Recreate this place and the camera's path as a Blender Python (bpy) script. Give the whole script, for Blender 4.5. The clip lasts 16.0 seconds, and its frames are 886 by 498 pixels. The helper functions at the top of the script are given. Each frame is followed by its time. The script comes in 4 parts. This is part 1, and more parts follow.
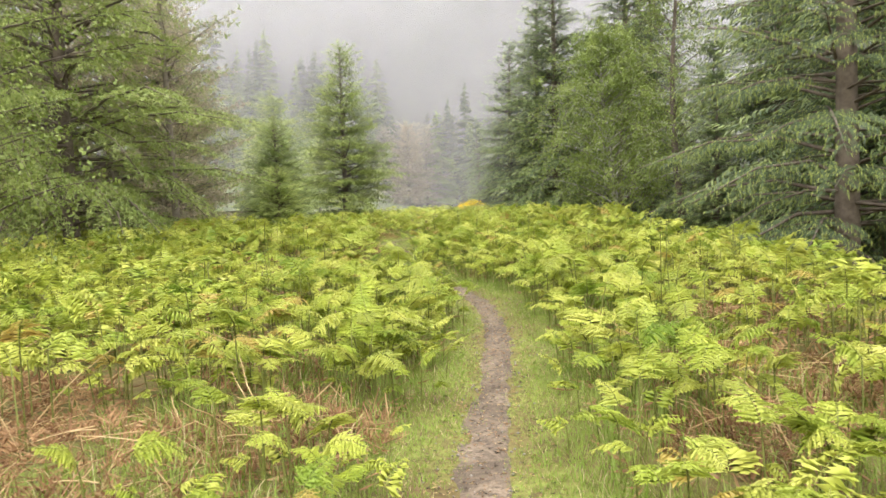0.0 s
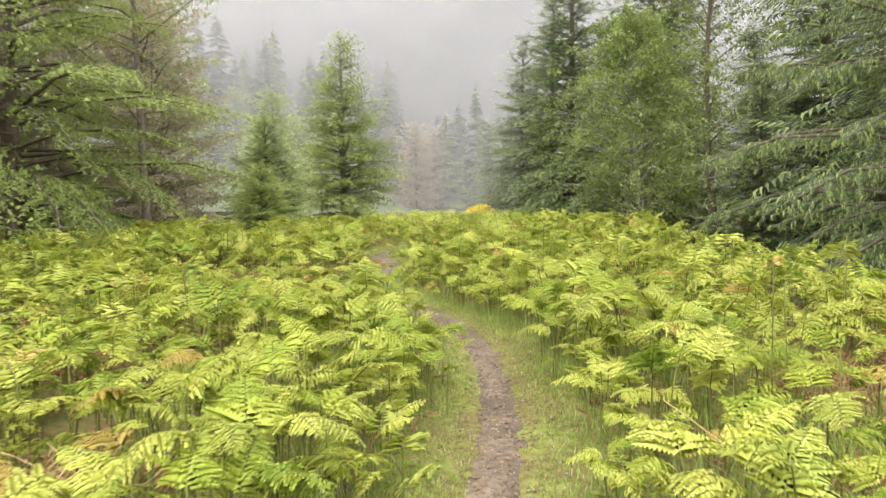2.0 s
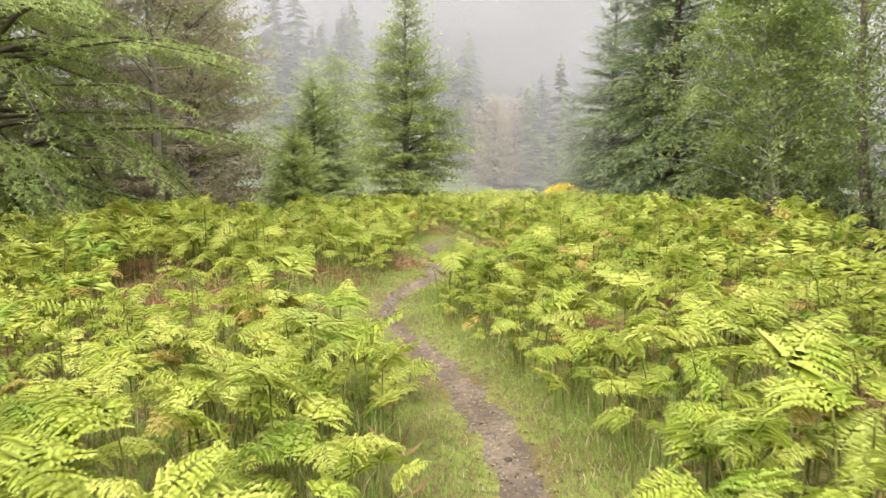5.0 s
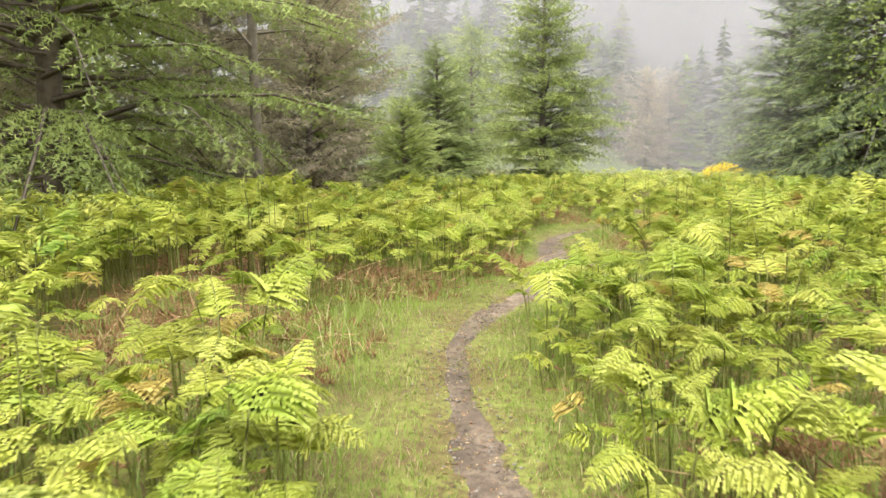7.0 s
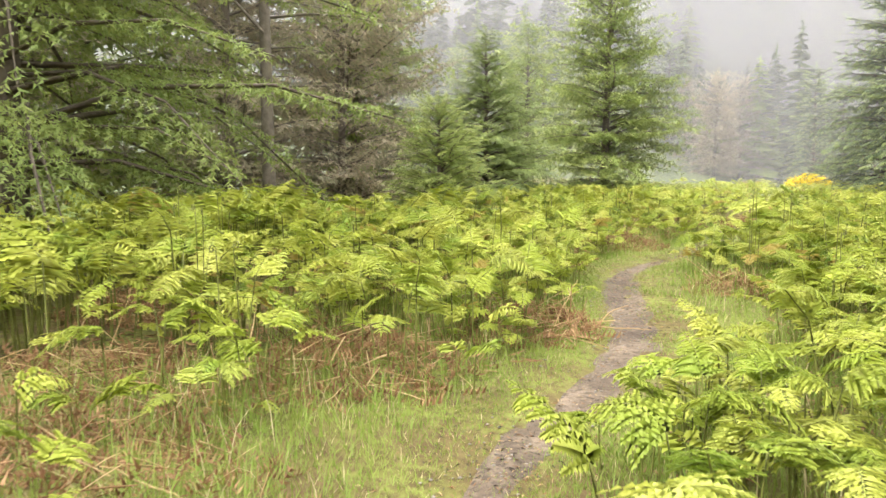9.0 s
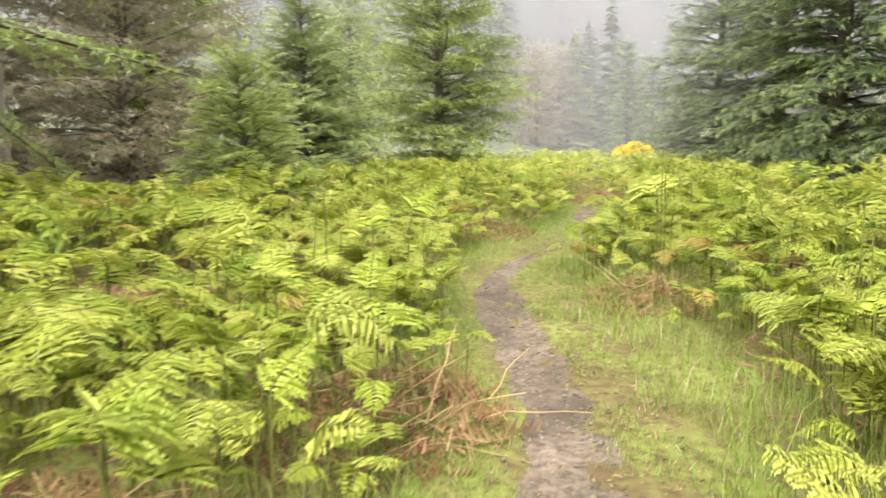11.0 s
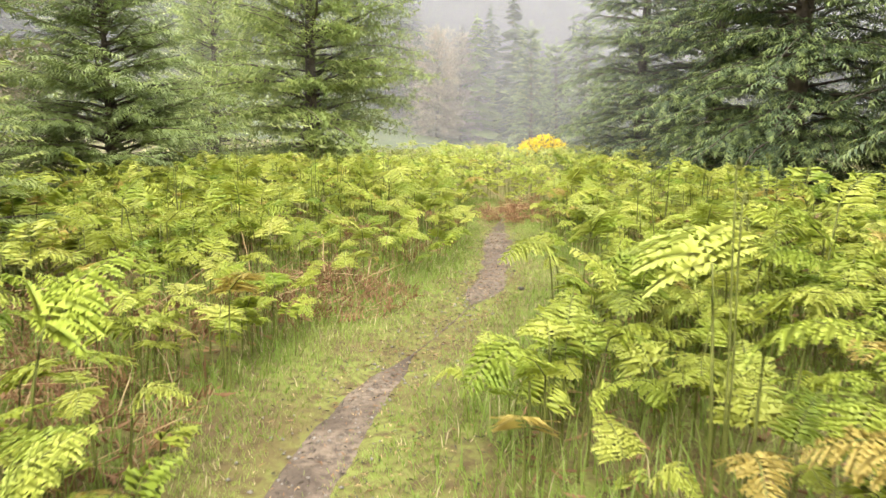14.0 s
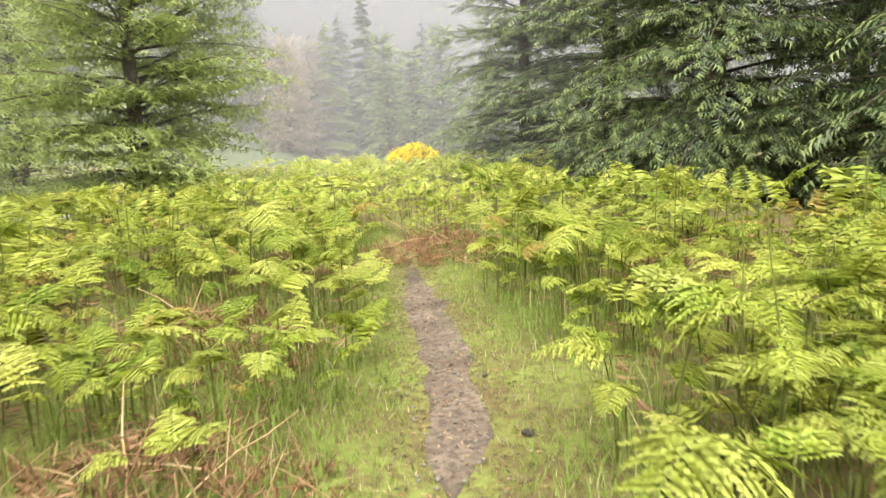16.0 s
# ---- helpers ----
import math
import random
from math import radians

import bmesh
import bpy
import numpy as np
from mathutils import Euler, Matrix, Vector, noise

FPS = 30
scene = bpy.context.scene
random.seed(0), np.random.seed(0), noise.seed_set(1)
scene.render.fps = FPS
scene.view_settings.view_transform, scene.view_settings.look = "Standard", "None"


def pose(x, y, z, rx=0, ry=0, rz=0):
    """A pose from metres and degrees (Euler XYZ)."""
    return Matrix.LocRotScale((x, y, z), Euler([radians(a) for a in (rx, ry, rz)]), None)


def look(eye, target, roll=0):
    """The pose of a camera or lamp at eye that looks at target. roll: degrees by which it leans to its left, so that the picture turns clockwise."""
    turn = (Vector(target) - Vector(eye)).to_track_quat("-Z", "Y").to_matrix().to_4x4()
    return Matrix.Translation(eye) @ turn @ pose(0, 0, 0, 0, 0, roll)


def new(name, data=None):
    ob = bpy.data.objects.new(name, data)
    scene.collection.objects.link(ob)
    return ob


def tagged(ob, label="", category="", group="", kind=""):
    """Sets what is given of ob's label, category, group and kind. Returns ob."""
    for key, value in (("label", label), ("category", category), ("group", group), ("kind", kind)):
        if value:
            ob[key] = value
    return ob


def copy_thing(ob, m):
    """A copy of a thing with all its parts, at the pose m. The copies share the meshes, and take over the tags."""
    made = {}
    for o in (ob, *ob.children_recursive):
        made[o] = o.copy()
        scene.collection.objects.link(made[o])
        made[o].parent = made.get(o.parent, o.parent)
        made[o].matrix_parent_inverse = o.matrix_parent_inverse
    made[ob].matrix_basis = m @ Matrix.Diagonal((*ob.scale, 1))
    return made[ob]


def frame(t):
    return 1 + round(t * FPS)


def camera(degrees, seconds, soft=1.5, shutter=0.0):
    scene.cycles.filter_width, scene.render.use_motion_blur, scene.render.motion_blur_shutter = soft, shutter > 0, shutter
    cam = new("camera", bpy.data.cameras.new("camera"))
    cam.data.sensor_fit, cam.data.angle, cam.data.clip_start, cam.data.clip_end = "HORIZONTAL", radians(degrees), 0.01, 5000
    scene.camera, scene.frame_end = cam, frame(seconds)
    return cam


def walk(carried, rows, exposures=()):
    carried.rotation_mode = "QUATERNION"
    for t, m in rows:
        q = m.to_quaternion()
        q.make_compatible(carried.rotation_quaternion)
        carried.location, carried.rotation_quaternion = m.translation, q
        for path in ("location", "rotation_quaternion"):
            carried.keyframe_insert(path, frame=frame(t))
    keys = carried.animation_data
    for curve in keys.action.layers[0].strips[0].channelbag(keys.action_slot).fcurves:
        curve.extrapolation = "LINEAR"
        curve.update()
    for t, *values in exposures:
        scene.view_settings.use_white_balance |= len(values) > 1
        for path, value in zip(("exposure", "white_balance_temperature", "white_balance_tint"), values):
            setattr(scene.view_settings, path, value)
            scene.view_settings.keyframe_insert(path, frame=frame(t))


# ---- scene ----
cam = camera(61.9, 16.0, soft=1.5, shutter=0.3)
METRES, EYE, TILT, LEAN, TURN = 23.0, 1.45, -4.4, 2.4, 0.0
ROWS = [
    (0.0, 0.0, 0.0, 0.0, 0.0, 0.0, -0.0),
    (0.5, 0.0049, 0.0298, 0.0022, 0.84, -1.63, 0.67),
    (1.0, 0.0059, 0.0607, 0.0027, 0.62, -1.47, 1.0),
    (1.5, 0.0088, 0.0908, 0.0052, 1.28, -0.64, 0.13),
    (2.0, 0.0101, 0.1213, 0.0083, 0.74, 0.3, -1.17),
    (2.5, 0.0128, 0.1533, 0.0108, 0.34, -0.11, -1.42),
    (3.0, 0.0128, 0.1842, 0.0127, -1.38, -0.34, -0.85),
    (3.5, 0.015, 0.217, 0.0156, -1.0, 0.89, 0.04),
    (4.0, 0.0162, 0.2489, 0.0185, 1.42, -0.83, -1.17),
    (6.5, 0.0208, 0.4012, 0.0283, 15.16, -2.62, -2.05),
    (7.0, 0.0174, 0.433, 0.0292, 18.3, -3.81, -3.25),
    (7.5, 0.0136, 0.4651, 0.0324, 20.45, -3.33, -4.88),
    (8.0, 0.0058, 0.4953, 0.0353, 23.15, -2.16, -4.43),
    (10.5, -0.0397, 0.6368, 0.0408, 16.39, -6.04, -2.86),
    (11.0, -0.0481, 0.6664, 0.0432, 9.25, -4.93, -2.69),
    (11.5, -0.0488, 0.6982, 0.045, 2.57, -5.36, -2.02),
    (12.0, -0.0513, 0.7282, 0.0467, -2.66, -5.95, -1.58),
    (12.5, -0.0481, 0.7595, 0.0491, -5.6, -6.32, -3.01),
    (13.0, -0.0469, 0.7905, 0.0504, -4.96, -3.59, -3.11),
    (13.5, -0.0451, 0.824, 0.0517, -2.73, -3.8, -1.85),
    (14.0, -0.0492, 0.8552, 0.056, 1.74, -5.25, -2.9),
    (14.5, -0.0524, 0.8862, 0.0574, -1.93, -5.01, -0.98),
    (15.0, -0.0575, 0.9185, 0.0584, -3.18, -5.06, -0.83),
    (15.5, -0.0619, 0.9512, 0.0603, -6.32, -4.44, 1.39),
    (16.0, -0.0645, 0.9843, 0.0643, -9.32, -4.3, 0.93),
]
walk(cam, [(t, pose(0, 0, EYE, TILT, LEAN, TURN) @ pose(METRES * x, METRES * y, METRES * z, 90 + pitch, roll, yaw)) for t, x, y, z, yaw, pitch, roll in ROWS],
     exposures=[(0.0, 0.62), (4.0, 0.67), (7.5, 0.88), (10.5, 0.94), (13.0, 0.9), (16.0, 0.92)])

# ---- world, sun, mist ----
# upright sheets (y, thickness, height) that put haze over what stands behind
MISTS = [(36, 0.04, 40), (45, 0.05, 50), (56, 0.06, 60), (70, 0.08, 70), (86, 0.08, 80), (98, 0.12, 90), (118, 0.24, 140), (145, 0.40, 200), (200, 0.70, 300), (300, 0.70, 300)]
SUN_ELEV, SUN_ROT = 50.0, 196.0
world = bpy.data.worlds.new("overcast_sky")
scene.world = world
world.use_nodes = True
wn, wl = world.node_tree.nodes, world.node_tree.links
wn.clear()
w_out = wn.new("ShaderNodeOutputWorld")
w_bg = wn.new("ShaderNodeBackground")
w_sky = wn.new("ShaderNodeTexSky")
w_sky.sky_type = "NISHITA"
w_sky.sun_disc = False
w_sky.sun_elevation, w_sky.sun_rotation = radians(SUN_ELEV), radians(SUN_ROT)
w_sky.dust_density, w_sky.air_density = 6.0, 1.5
w_hsv = wn.new("ShaderNodeHueSaturation")
w_hsv.inputs["Saturation"].default_value = 0.12
w_gain = wn.new("ShaderNodeVectorMath")
w_gain.operation = "SCALE"
w_gain.inputs["Scale"].default_value = 0.10
# an overcast sky is about three times as bright overhead as along the horizon
w_co = wn.new("ShaderNodeTexCoord")
w_sep = wn.new("ShaderNodeSeparateXYZ")
w_ramp = wn.new("ShaderNodeValToRGB")
w_ramp.color_ramp.elements[0].position, w_ramp.color_ramp.elements[0].color = 0.0, (1.0, 0.985, 1.03, 1)
w_ramp.color_ramp.elements[1].position, w_ramp.color_ramp.elements[1].color = 1.0, (3.3, 3.25, 3.12, 1)
w_mix = wn.new("ShaderNodeMix")
w_mix.data_type = "RGBA"
w_mix.inputs[0].default_value = 0.85
wl.new(w_sky.outputs[0], w_hsv.inputs["Color"])
wl.new(w_hsv.outputs[0], w_gain.inputs[0])
wl.new(w_co.outputs["Generated"], w_sep.inputs[0])
wl.new(w_sep.outputs["Z"], w_ramp.inputs[0])
wl.new(w_gain.outputs[0], w_mix.inputs[6])
wl.new(w_ramp.outputs[0], w_mix.inputs[7])
wl.new(w_mix.outputs[2], w_bg.inputs["Color"])
w_bg.inputs["Strength"].default_value = 1.0
wl.new(w_bg.outputs[0], w_out.inputs[0])

sun = new("sun", bpy.data.lights.new("sun", "SUN"))
sun.data.energy, sun.data.angle, sun.data.color = 1.5, radians(25), (1.0, 0.96, 0.87)
sun.matrix_world = look((0, 0, 30), (6.8, 24.3, 0))


# ---- materials ----
def material(name):
    m = bpy.data.materials.new(name)
    m.use_nodes = True
    n, l = m.node_tree.nodes, m.node_tree.links
    n.clear()
    out = n.new("ShaderNodeOutputMaterial")
    return m, n, l, out


def noise_tex(n, l, scale, detail=3.0, rough=0.6):
    geo = n.new("ShaderNodeNewGeometry")
    tex = n.new("ShaderNodeTexNoise")
    tex.inputs["Scale"].default_value = scale
    tex.inputs["Detail"].default_value = detail
    tex.inputs["Roughness"].default_value = rough
    l.new(geo.outputs["Position"], tex.inputs["Vector"])
    return tex.outputs[0]


def ramp(n, l, value, stops):
    r = n.new("ShaderNodeValToRGB")
    while len(r.color_ramp.elements) < len(stops):
        r.color_ramp.elements.new(0.5)
    for e, (p, c) in zip(r.color_ramp.elements, stops):
        e.position, e.color = p, (*c, 1)
    l.new(value, r.inputs[0])
    return r.outputs[0]


def blend(n, l, f, a, b):
    m = n.new("ShaderNodeMix")
    m.data_type = "RGBA"
    if isinstance(f, (int, float)):
        m.inputs[0].default_value = f
    else:
        l.new(f, m.inputs[0])
    for s, v in ((6, a), (7, b)):
        if isinstance(v, tuple):
            m.inputs[s].default_value = (*v, 1)
        else:
            l.new(v, m.inputs[s])
    return m.outputs[2]


def leaf_material(name, dark, mid, light, scale=1.2, rough=0.5, through_light=0.35, odd=None, odd_at=0.93):
    """Leaf tissue: patches of tint over the stand, a second tint leaf by leaf, light passing through."""
    m, n, l, out = material(name)
    big = noise_tex(n, l, scale, 3.0)
    base = ramp(n, l, big, [(0.32, dark), (0.5, mid), (0.68, light)])
    geo = n.new("ShaderNodeNewGeometry")
    each = ramp(n, l, geo.outputs["Random Per Island"], [(0.0, dark), (0.55, mid), (1.0, light)])
    col = blend(n, l, 0.45, base, each)
    if odd:
        info = n.new("ShaderNodeObjectInfo")
        mul = n.new("ShaderNodeMath")
        mul.operation = "GREATER_THAN"
        mul.inputs[1].default_value = odd_at
        l.new(geo.outputs["Random Per Island"], mul.inputs[0])
        col = blend(n, l, mul.outputs[0], col, odd)
        hue = n.new("ShaderNodeHueSaturation")
        val = n.new("ShaderNodeMapRange")
        val.inputs["To Min"].default_value, val.inputs["To Max"].default_value = 0.86, 1.12
        l.new(info.outputs["Random"], val.inputs["Value"])
        l.new(val.outputs[0], hue.inputs["Value"])
        l.new(col, hue.inputs["Color"])
        col = hue.outputs[0]
    pr = n.new("ShaderNodeBsdfPrincipled")
    pr.inputs["Roughness"].default_value = rough
    pr.inputs["Specular IOR Level"].default_value = 0.35
    tr = n.new("ShaderNodeBsdfTranslucent")
    mx = n.new("ShaderNodeMixShader")
    mx.inputs[0].default_value = through_light
    l.new(col, pr.inputs["Base Color"])
    l.new(col, tr.inputs["Color"])
    l.new(pr.outputs[0], mx.inputs[1])
    l.new(tr.outputs[0], mx.inputs[2])
    l.new(mx.outputs[0], out.inputs[0])
    return m


def solid_material(name, stops, scale=6.0, rough=0.85, bump=0.4, bump_scale=40.0, fine=None):
    """An opaque surface: a ramp over coarse noise, finer mottling and relief."""
    m, n, l, out = material(name)
    col = ramp(n, l, noise_tex(n, l, scale, 6.0), stops)
    fine_tex = noise_tex(n, l, bump_scale, 6.0, 0.7)
    if fine:
        f = ramp(n, l, fine_tex, [(0.42, (0, 0, 0)), (0.62, (1, 1, 1))])
        col = blend(n, l, f, col, fine)
    pr = n.new("ShaderNodeBsdfPrincipled")
    pr.inputs["Roughness"].default_value = rough
    pr.inputs["Specular IOR Level"].default_value = 0.3
    b = n.new("ShaderNodeBump")
    b.inputs["Strength"].default_value, b.inputs["Distance"].default_value = bump, 0.02
    l.new(fine_tex, b.inputs["Height"])
    l.new(b.outputs[0], pr.inputs["Normal"])
    l.new(col, pr.inputs["Base Color"])
    l.new(pr.outputs[0], out.inputs[0])
    return m


def veil_material(name, thickness):
    """Mist sheet: pale patchy film scattering light both ways, stands in for haze."""
    m, n, l, out = material(name)
    d = n.new("ShaderNodeBsdfDiffuse")
    t = n.new("ShaderNodeBsdfTranslucent")
    for s in (d, t):
        s.inputs["Color"].default_value = (0.85, 0.835, 0.885, 1)
    mix = n.new("ShaderNodeMixShader")
    l.new(d.outputs[0], mix.inputs[1])
    l.new(t.outputs[0], mix.inputs[2])
    clear = n.new("ShaderNodeBsdfTransparent")
    f = n.new("ShaderNodeMapRange")
    f.inputs["From Min"].default_value, f.inputs["From Max"].default_value = 0.3, 0.7
    f.inputs["To Min"].default_value, f.inputs["To Max"].default_value = thickness * 0.7, min(0.98, thickness * 1.25)
    l.new(noise_tex(n, l, 0.035, 3.0, 0.5), f.inputs["Value"])
    top = n.new("ShaderNodeMixShader")
    l.new(f.outputs[0], top.inputs[0])
    l.new(clear.outputs[0], top.inputs[1])
    l.new(mix.outputs[0], top.inputs[2])
    l.new(top.outputs[0], out.inputs[0])
    return m


# pale end of the leaf tints is raised to put bright highlights into colour
M_FERN = leaf_material("bracken_leaf", (0.19, 0.31, 0.04), (0.45, 0.515, 0.075), (0.73, 0.72, 0.19), 1.7, 0.40, 0.40, (0.62, 0.50, 0.12), 0.96)
# same leaf in lighter colours, putting light on the field into its base colour
M_FERN_FAR_LIT = leaf_material("bracken_leaf_field_lit", (0.23, 0.35, 0.045), (0.49, 0.54, 0.08), (0.76, 0.75, 0.20), 1.7, 0.42, 0.42, (0.60, 0.47, 0.13), 0.96)
M_STIPE = solid_material("bracken_stem", [(0.35, (0.10, 0.11, 0.02)), (0.6, (0.19, 0.20, 0.05))], 9.0, 0.6, 0.1)
M_DEAD = leaf_material("dead_bracken", (0.11, 0.055, 0.028), (0.27, 0.145, 0.07), (0.50, 0.32, 0.17), 3.0, 0.8, 0.15)
M_STRAW = leaf_material("dry_stalk", (0.30, 0.19, 0.08), (0.45, 0.31, 0.15), (0.58, 0.44, 0.25), 4.0, 0.7, 0.05)
M_GRASS = leaf_material("grass_blade", (0.16, 0.22, 0.03), (0.21, 0.31, 0.048), (0.37, 0.42, 0.105), 1.1, 0.5, 0.38, (0.56, 0.46, 0.27), 0.92)
M_SPRUCE = leaf_material("spruce_needles", (0.055, 0.085, 0.038), (0.10, 0.14, 0.062), (0.15, 0.195, 0.085), 0.7, 0.5, 0.18)
M_SPRUCE_TIP = leaf_material("spruce_new_shoots", (0.14, 0.19, 0.065), (0.23, 0.29, 0.10), (0.35, 0.40, 0.16), 0.7, 0.5, 0.28)
M_LARCH = leaf_material("larch_needles", (0.18, 0.245, 0.07), (0.27, 0.34, 0.10), (0.37, 0.43, 0.145), 0.6, 0.6, 0.42)
M_LARCH_TIP = leaf_material("larch_new_shoots", (0.22, 0.28, 0.07), (0.35, 0.40, 0.12), (0.46, 0.50, 0.19), 0.6, 0.6, 0.42)
M_PINE = leaf_material("pine_needles", (0.27, 0.265, 0.16), (0.37, 0.355, 0.22), (0.47, 0.45, 0.29), 0.8, 0.6, 0.48)
M_PINE_TIP = leaf_material("pine_buds", (0.26, 0.23, 0.12), (0.34, 0.30, 0.17), (0.42, 0.37, 0.23), 0.8, 0.6, 0.2)
M_BROWN = leaf_material("bare_larch_twigs", (0.34, 0.285, 0.205), (0.44, 0.37, 0.27), (0.53, 0.46, 0.35), 0.5, 0.8, 0.5)
M_BIRCH = leaf_material("birch_leaf", (0.12, 0.165, 0.035), (0.20, 0.26, 0.06), (0.32, 0.38, 0.11), 0.9, 0.42, 0.35)
M_GORSE = leaf_material("gorse_spines", (0.07, 0.10, 0.02), (0.12, 0.16, 0.035), (0.20, 0.22, 0.06), 2.0, 0.6, 0.15)
M_FLOWER = leaf_material("gorse_flower", (0.78, 0.55, 0.006), (0.86, 0.66, 0.008), (0.90, 0.76, 0.02), 3.0, 0.5, 0.25)
M_BARK = solid_material("conifer_bark", [(0.3, (0.075, 0.058, 0.045)), (0.6, (0.15, 0.12, 0.095))], 7.0, 0.9, 0.8, 22.0)
M_GREY_BARK = solid_material("grey_conifer_bark", [(0.3, (0.12, 0.10, 0.08)), (0.6, (0.22, 0.185, 0.15))], 7.0, 0.9, 0.8, 22.0)
M_BIRCH_BARK = solid_material("birch_bark", [(0.35, (0.10, 0.09, 0.08)), (0.6, (0.36, 0.34, 0.31))], 5.0, 0.8, 0.5, 30.0)
M_TWIG = solid_material("dead_twigs", [(0.3, (0.07, 0.055, 0.045)), (0.6, (0.15, 0.12, 0.10))], 7.0, 0.9, 0.2)
M_GROUND = solid_material("moor_ground", [(0.30, (0.13, 0.08, 0.04)), (0.45, (0.16, 0.14, 0.045)), (0.62, (0.20, 0.23, 0.05)), (0.8, (0.26, 0.17, 0.09))], 1.6, 0.95, 0.9, 14.0, (0.10, 0.07, 0.03))
M_PATH = solid_material("trodden_earth", [(0.34, (0.075, 0.055, 0.042)), (0.5, (0.17, 0.126, 0.092)), (0.68, (0.28, 0.215, 0.16))], 2.2, 0.85, 1.0, 22.0, (0.09, 0.068, 0.05))
M_STONE = solid_material("grit", [(0.3, (0.15, 0.13, 0.11)), (0.7, (0.34, 0.30, 0.26))], 14.0, 0.8, 0.3)
M_GRAVEL = solid_material("pale_gravel", [(0.3, (0.30, 0.29, 0.26)), (0.7, (0.46, 0.45, 0.42))], 3.0, 0.9, 0.8, 25.0, (0.24, 0.23, 0.20))
M_CLOD = solid_material("dark_clod", [(0.3, (0.04, 0.032, 0.026)), (0.7, (0.10, 0.08, 0.065))], 20.0, 0.9, 0.9)
M_HILL = solid_material("wooded_slope", [(0.3, (0.05, 0.065, 0.028)), (0.6, (0.09, 0.11, 0.045))], 0.12, 0.95, 0.5, 0.8)


# ---- mesh tools ----
def mesh_of(name, verts, faces, mats, slots=None):
    """A mesh from arrays of corners and triangles."""
    verts, faces = np.asarray(verts, dtype=np.float32), np.asarray(faces, dtype=np.int32)
    me = bpy.data.meshes.new(name)
    k = faces.shape[1]
    me.vertices.add(len(verts))
    me.vertices.foreach_set("co", verts.ravel())
    me.loops.add(faces.size)
    me.loops.foreach_set("vertex_index", faces.ravel())
    me.polygons.add(len(faces))
    me.polygons.foreach_set("loop_start", np.arange(0, faces.size, k, dtype=np.int32))
    for m in mats:
        me.materials.append(m)
    if slots is not None:
        me.polygons.foreach_set("material_index", np.asarray(slots, dtype=np.int32))
    me.update(calc_edges=True)
    return me


class Pile:
    """Gathers triangles with a material slot each."""

    def __init__(self):
        self.v, self.f, self.s, self.n = [], [], [], 0

    def add(self, v, f, slot=0):
        v, f = np.asarray(v, dtype=np.float32), np.asarray(f, dtype=np.int32)
        self.v.append(v)
        self.f.append(f + self.n)
        self.s.append(np.full(len(f), slot, dtype=np.int32) if np.isscalar(slot) else np.asarray(slot, dtype=np.int32))
        self.n += len(v)

    def stamp(self, template, pos, ax, ay, az):
        """Puts a template (corners, triangles, slots) at each of many places, along their axes."""
        v, f, s = template
        k = len(pos)
        if not k:
            return
        pos, ax, ay, az = (np.asarray(a, dtype=np.float32) for a in (pos, ax, ay, az))
        out = pos[:, None] + v[None, :, 0:1] * ax[:, None] + v[None, :, 1:2] * ay[:, None] + v[None, :, 2:3] * az[:, None]
        ff = (f[None] + (np.arange(k) * len(v))[:, None, None]).reshape(-1, 3)
        self.add(out.reshape(-1, 3), ff, np.tile(s, k))

    def mesh(self, name, mats):
        return mesh_of(name, np.concatenate(self.v), np.concatenate(self.f), mats, np.concatenate(self.s))

    def arrays(self):
        return np.concatenate(self.v), np.concatenate(self.f), np.concatenate(self.s)


def unit(a):
    return a / np.maximum(np.linalg.norm(a, axis=-1, keepdims=True), 1e-9)


def tube(points, radii, sides=5):
    """A tapered tube of triangles along a line of points."""
    p, r = np.asarray(points, dtype=np.float32), np.asarray(radii, dtype=np.float32)
    t = unit(np.gradient(p, axis=0))
    ref = np.where(np.abs(t[:, 2:3]) > 0.9, np.array([[1.0, 0, 0]]), np.array([[0, 0, 1.0]]))
    u = unit(np.cross(t, ref))
    w = np.cross(t, u)
    a = np.linspace(0, 2 * np.pi, sides, endpoint=False)
    ring = p[:, None] + r[:, None, None] * (np.cos(a)[None, :, None] * u[:, None] + np.sin(a)[None, :, None] * w[:, None])
    f = []
    for i in range(len(p) - 1):
        for j in range(sides):
            k = (j + 1) % sides
            q = (i * sides + j, i * sides + k, (i + 1) * sides + k, (i + 1) * sides + j)
            f += [(q[0], q[1], q[2]), (q[0], q[2], q[3])]
    return ring.reshape(-1, 3), np.array(f)


def child(name, me, parent, label=""):
    ob = new(name, me)
    ob.parent = parent
    if label:
        ob["label"] = label
    return ob


def smooth_noise(x, y, s, seed=0):
    """Cheap rolling variation from a few crossed waves."""
    v = np.zeros_like(np.asarray(x, dtype=float))
    r = np.random.RandomState(seed)
    for k in range(6):
        a, p, q = r.uniform(0, 6.28), r.uniform(0, 6.28), r.uniform(0.6, 1.7)
        v = v + np.sin((x * np.cos(a) + y * np.sin(a)) * q / s + p)
    return v / 6.0


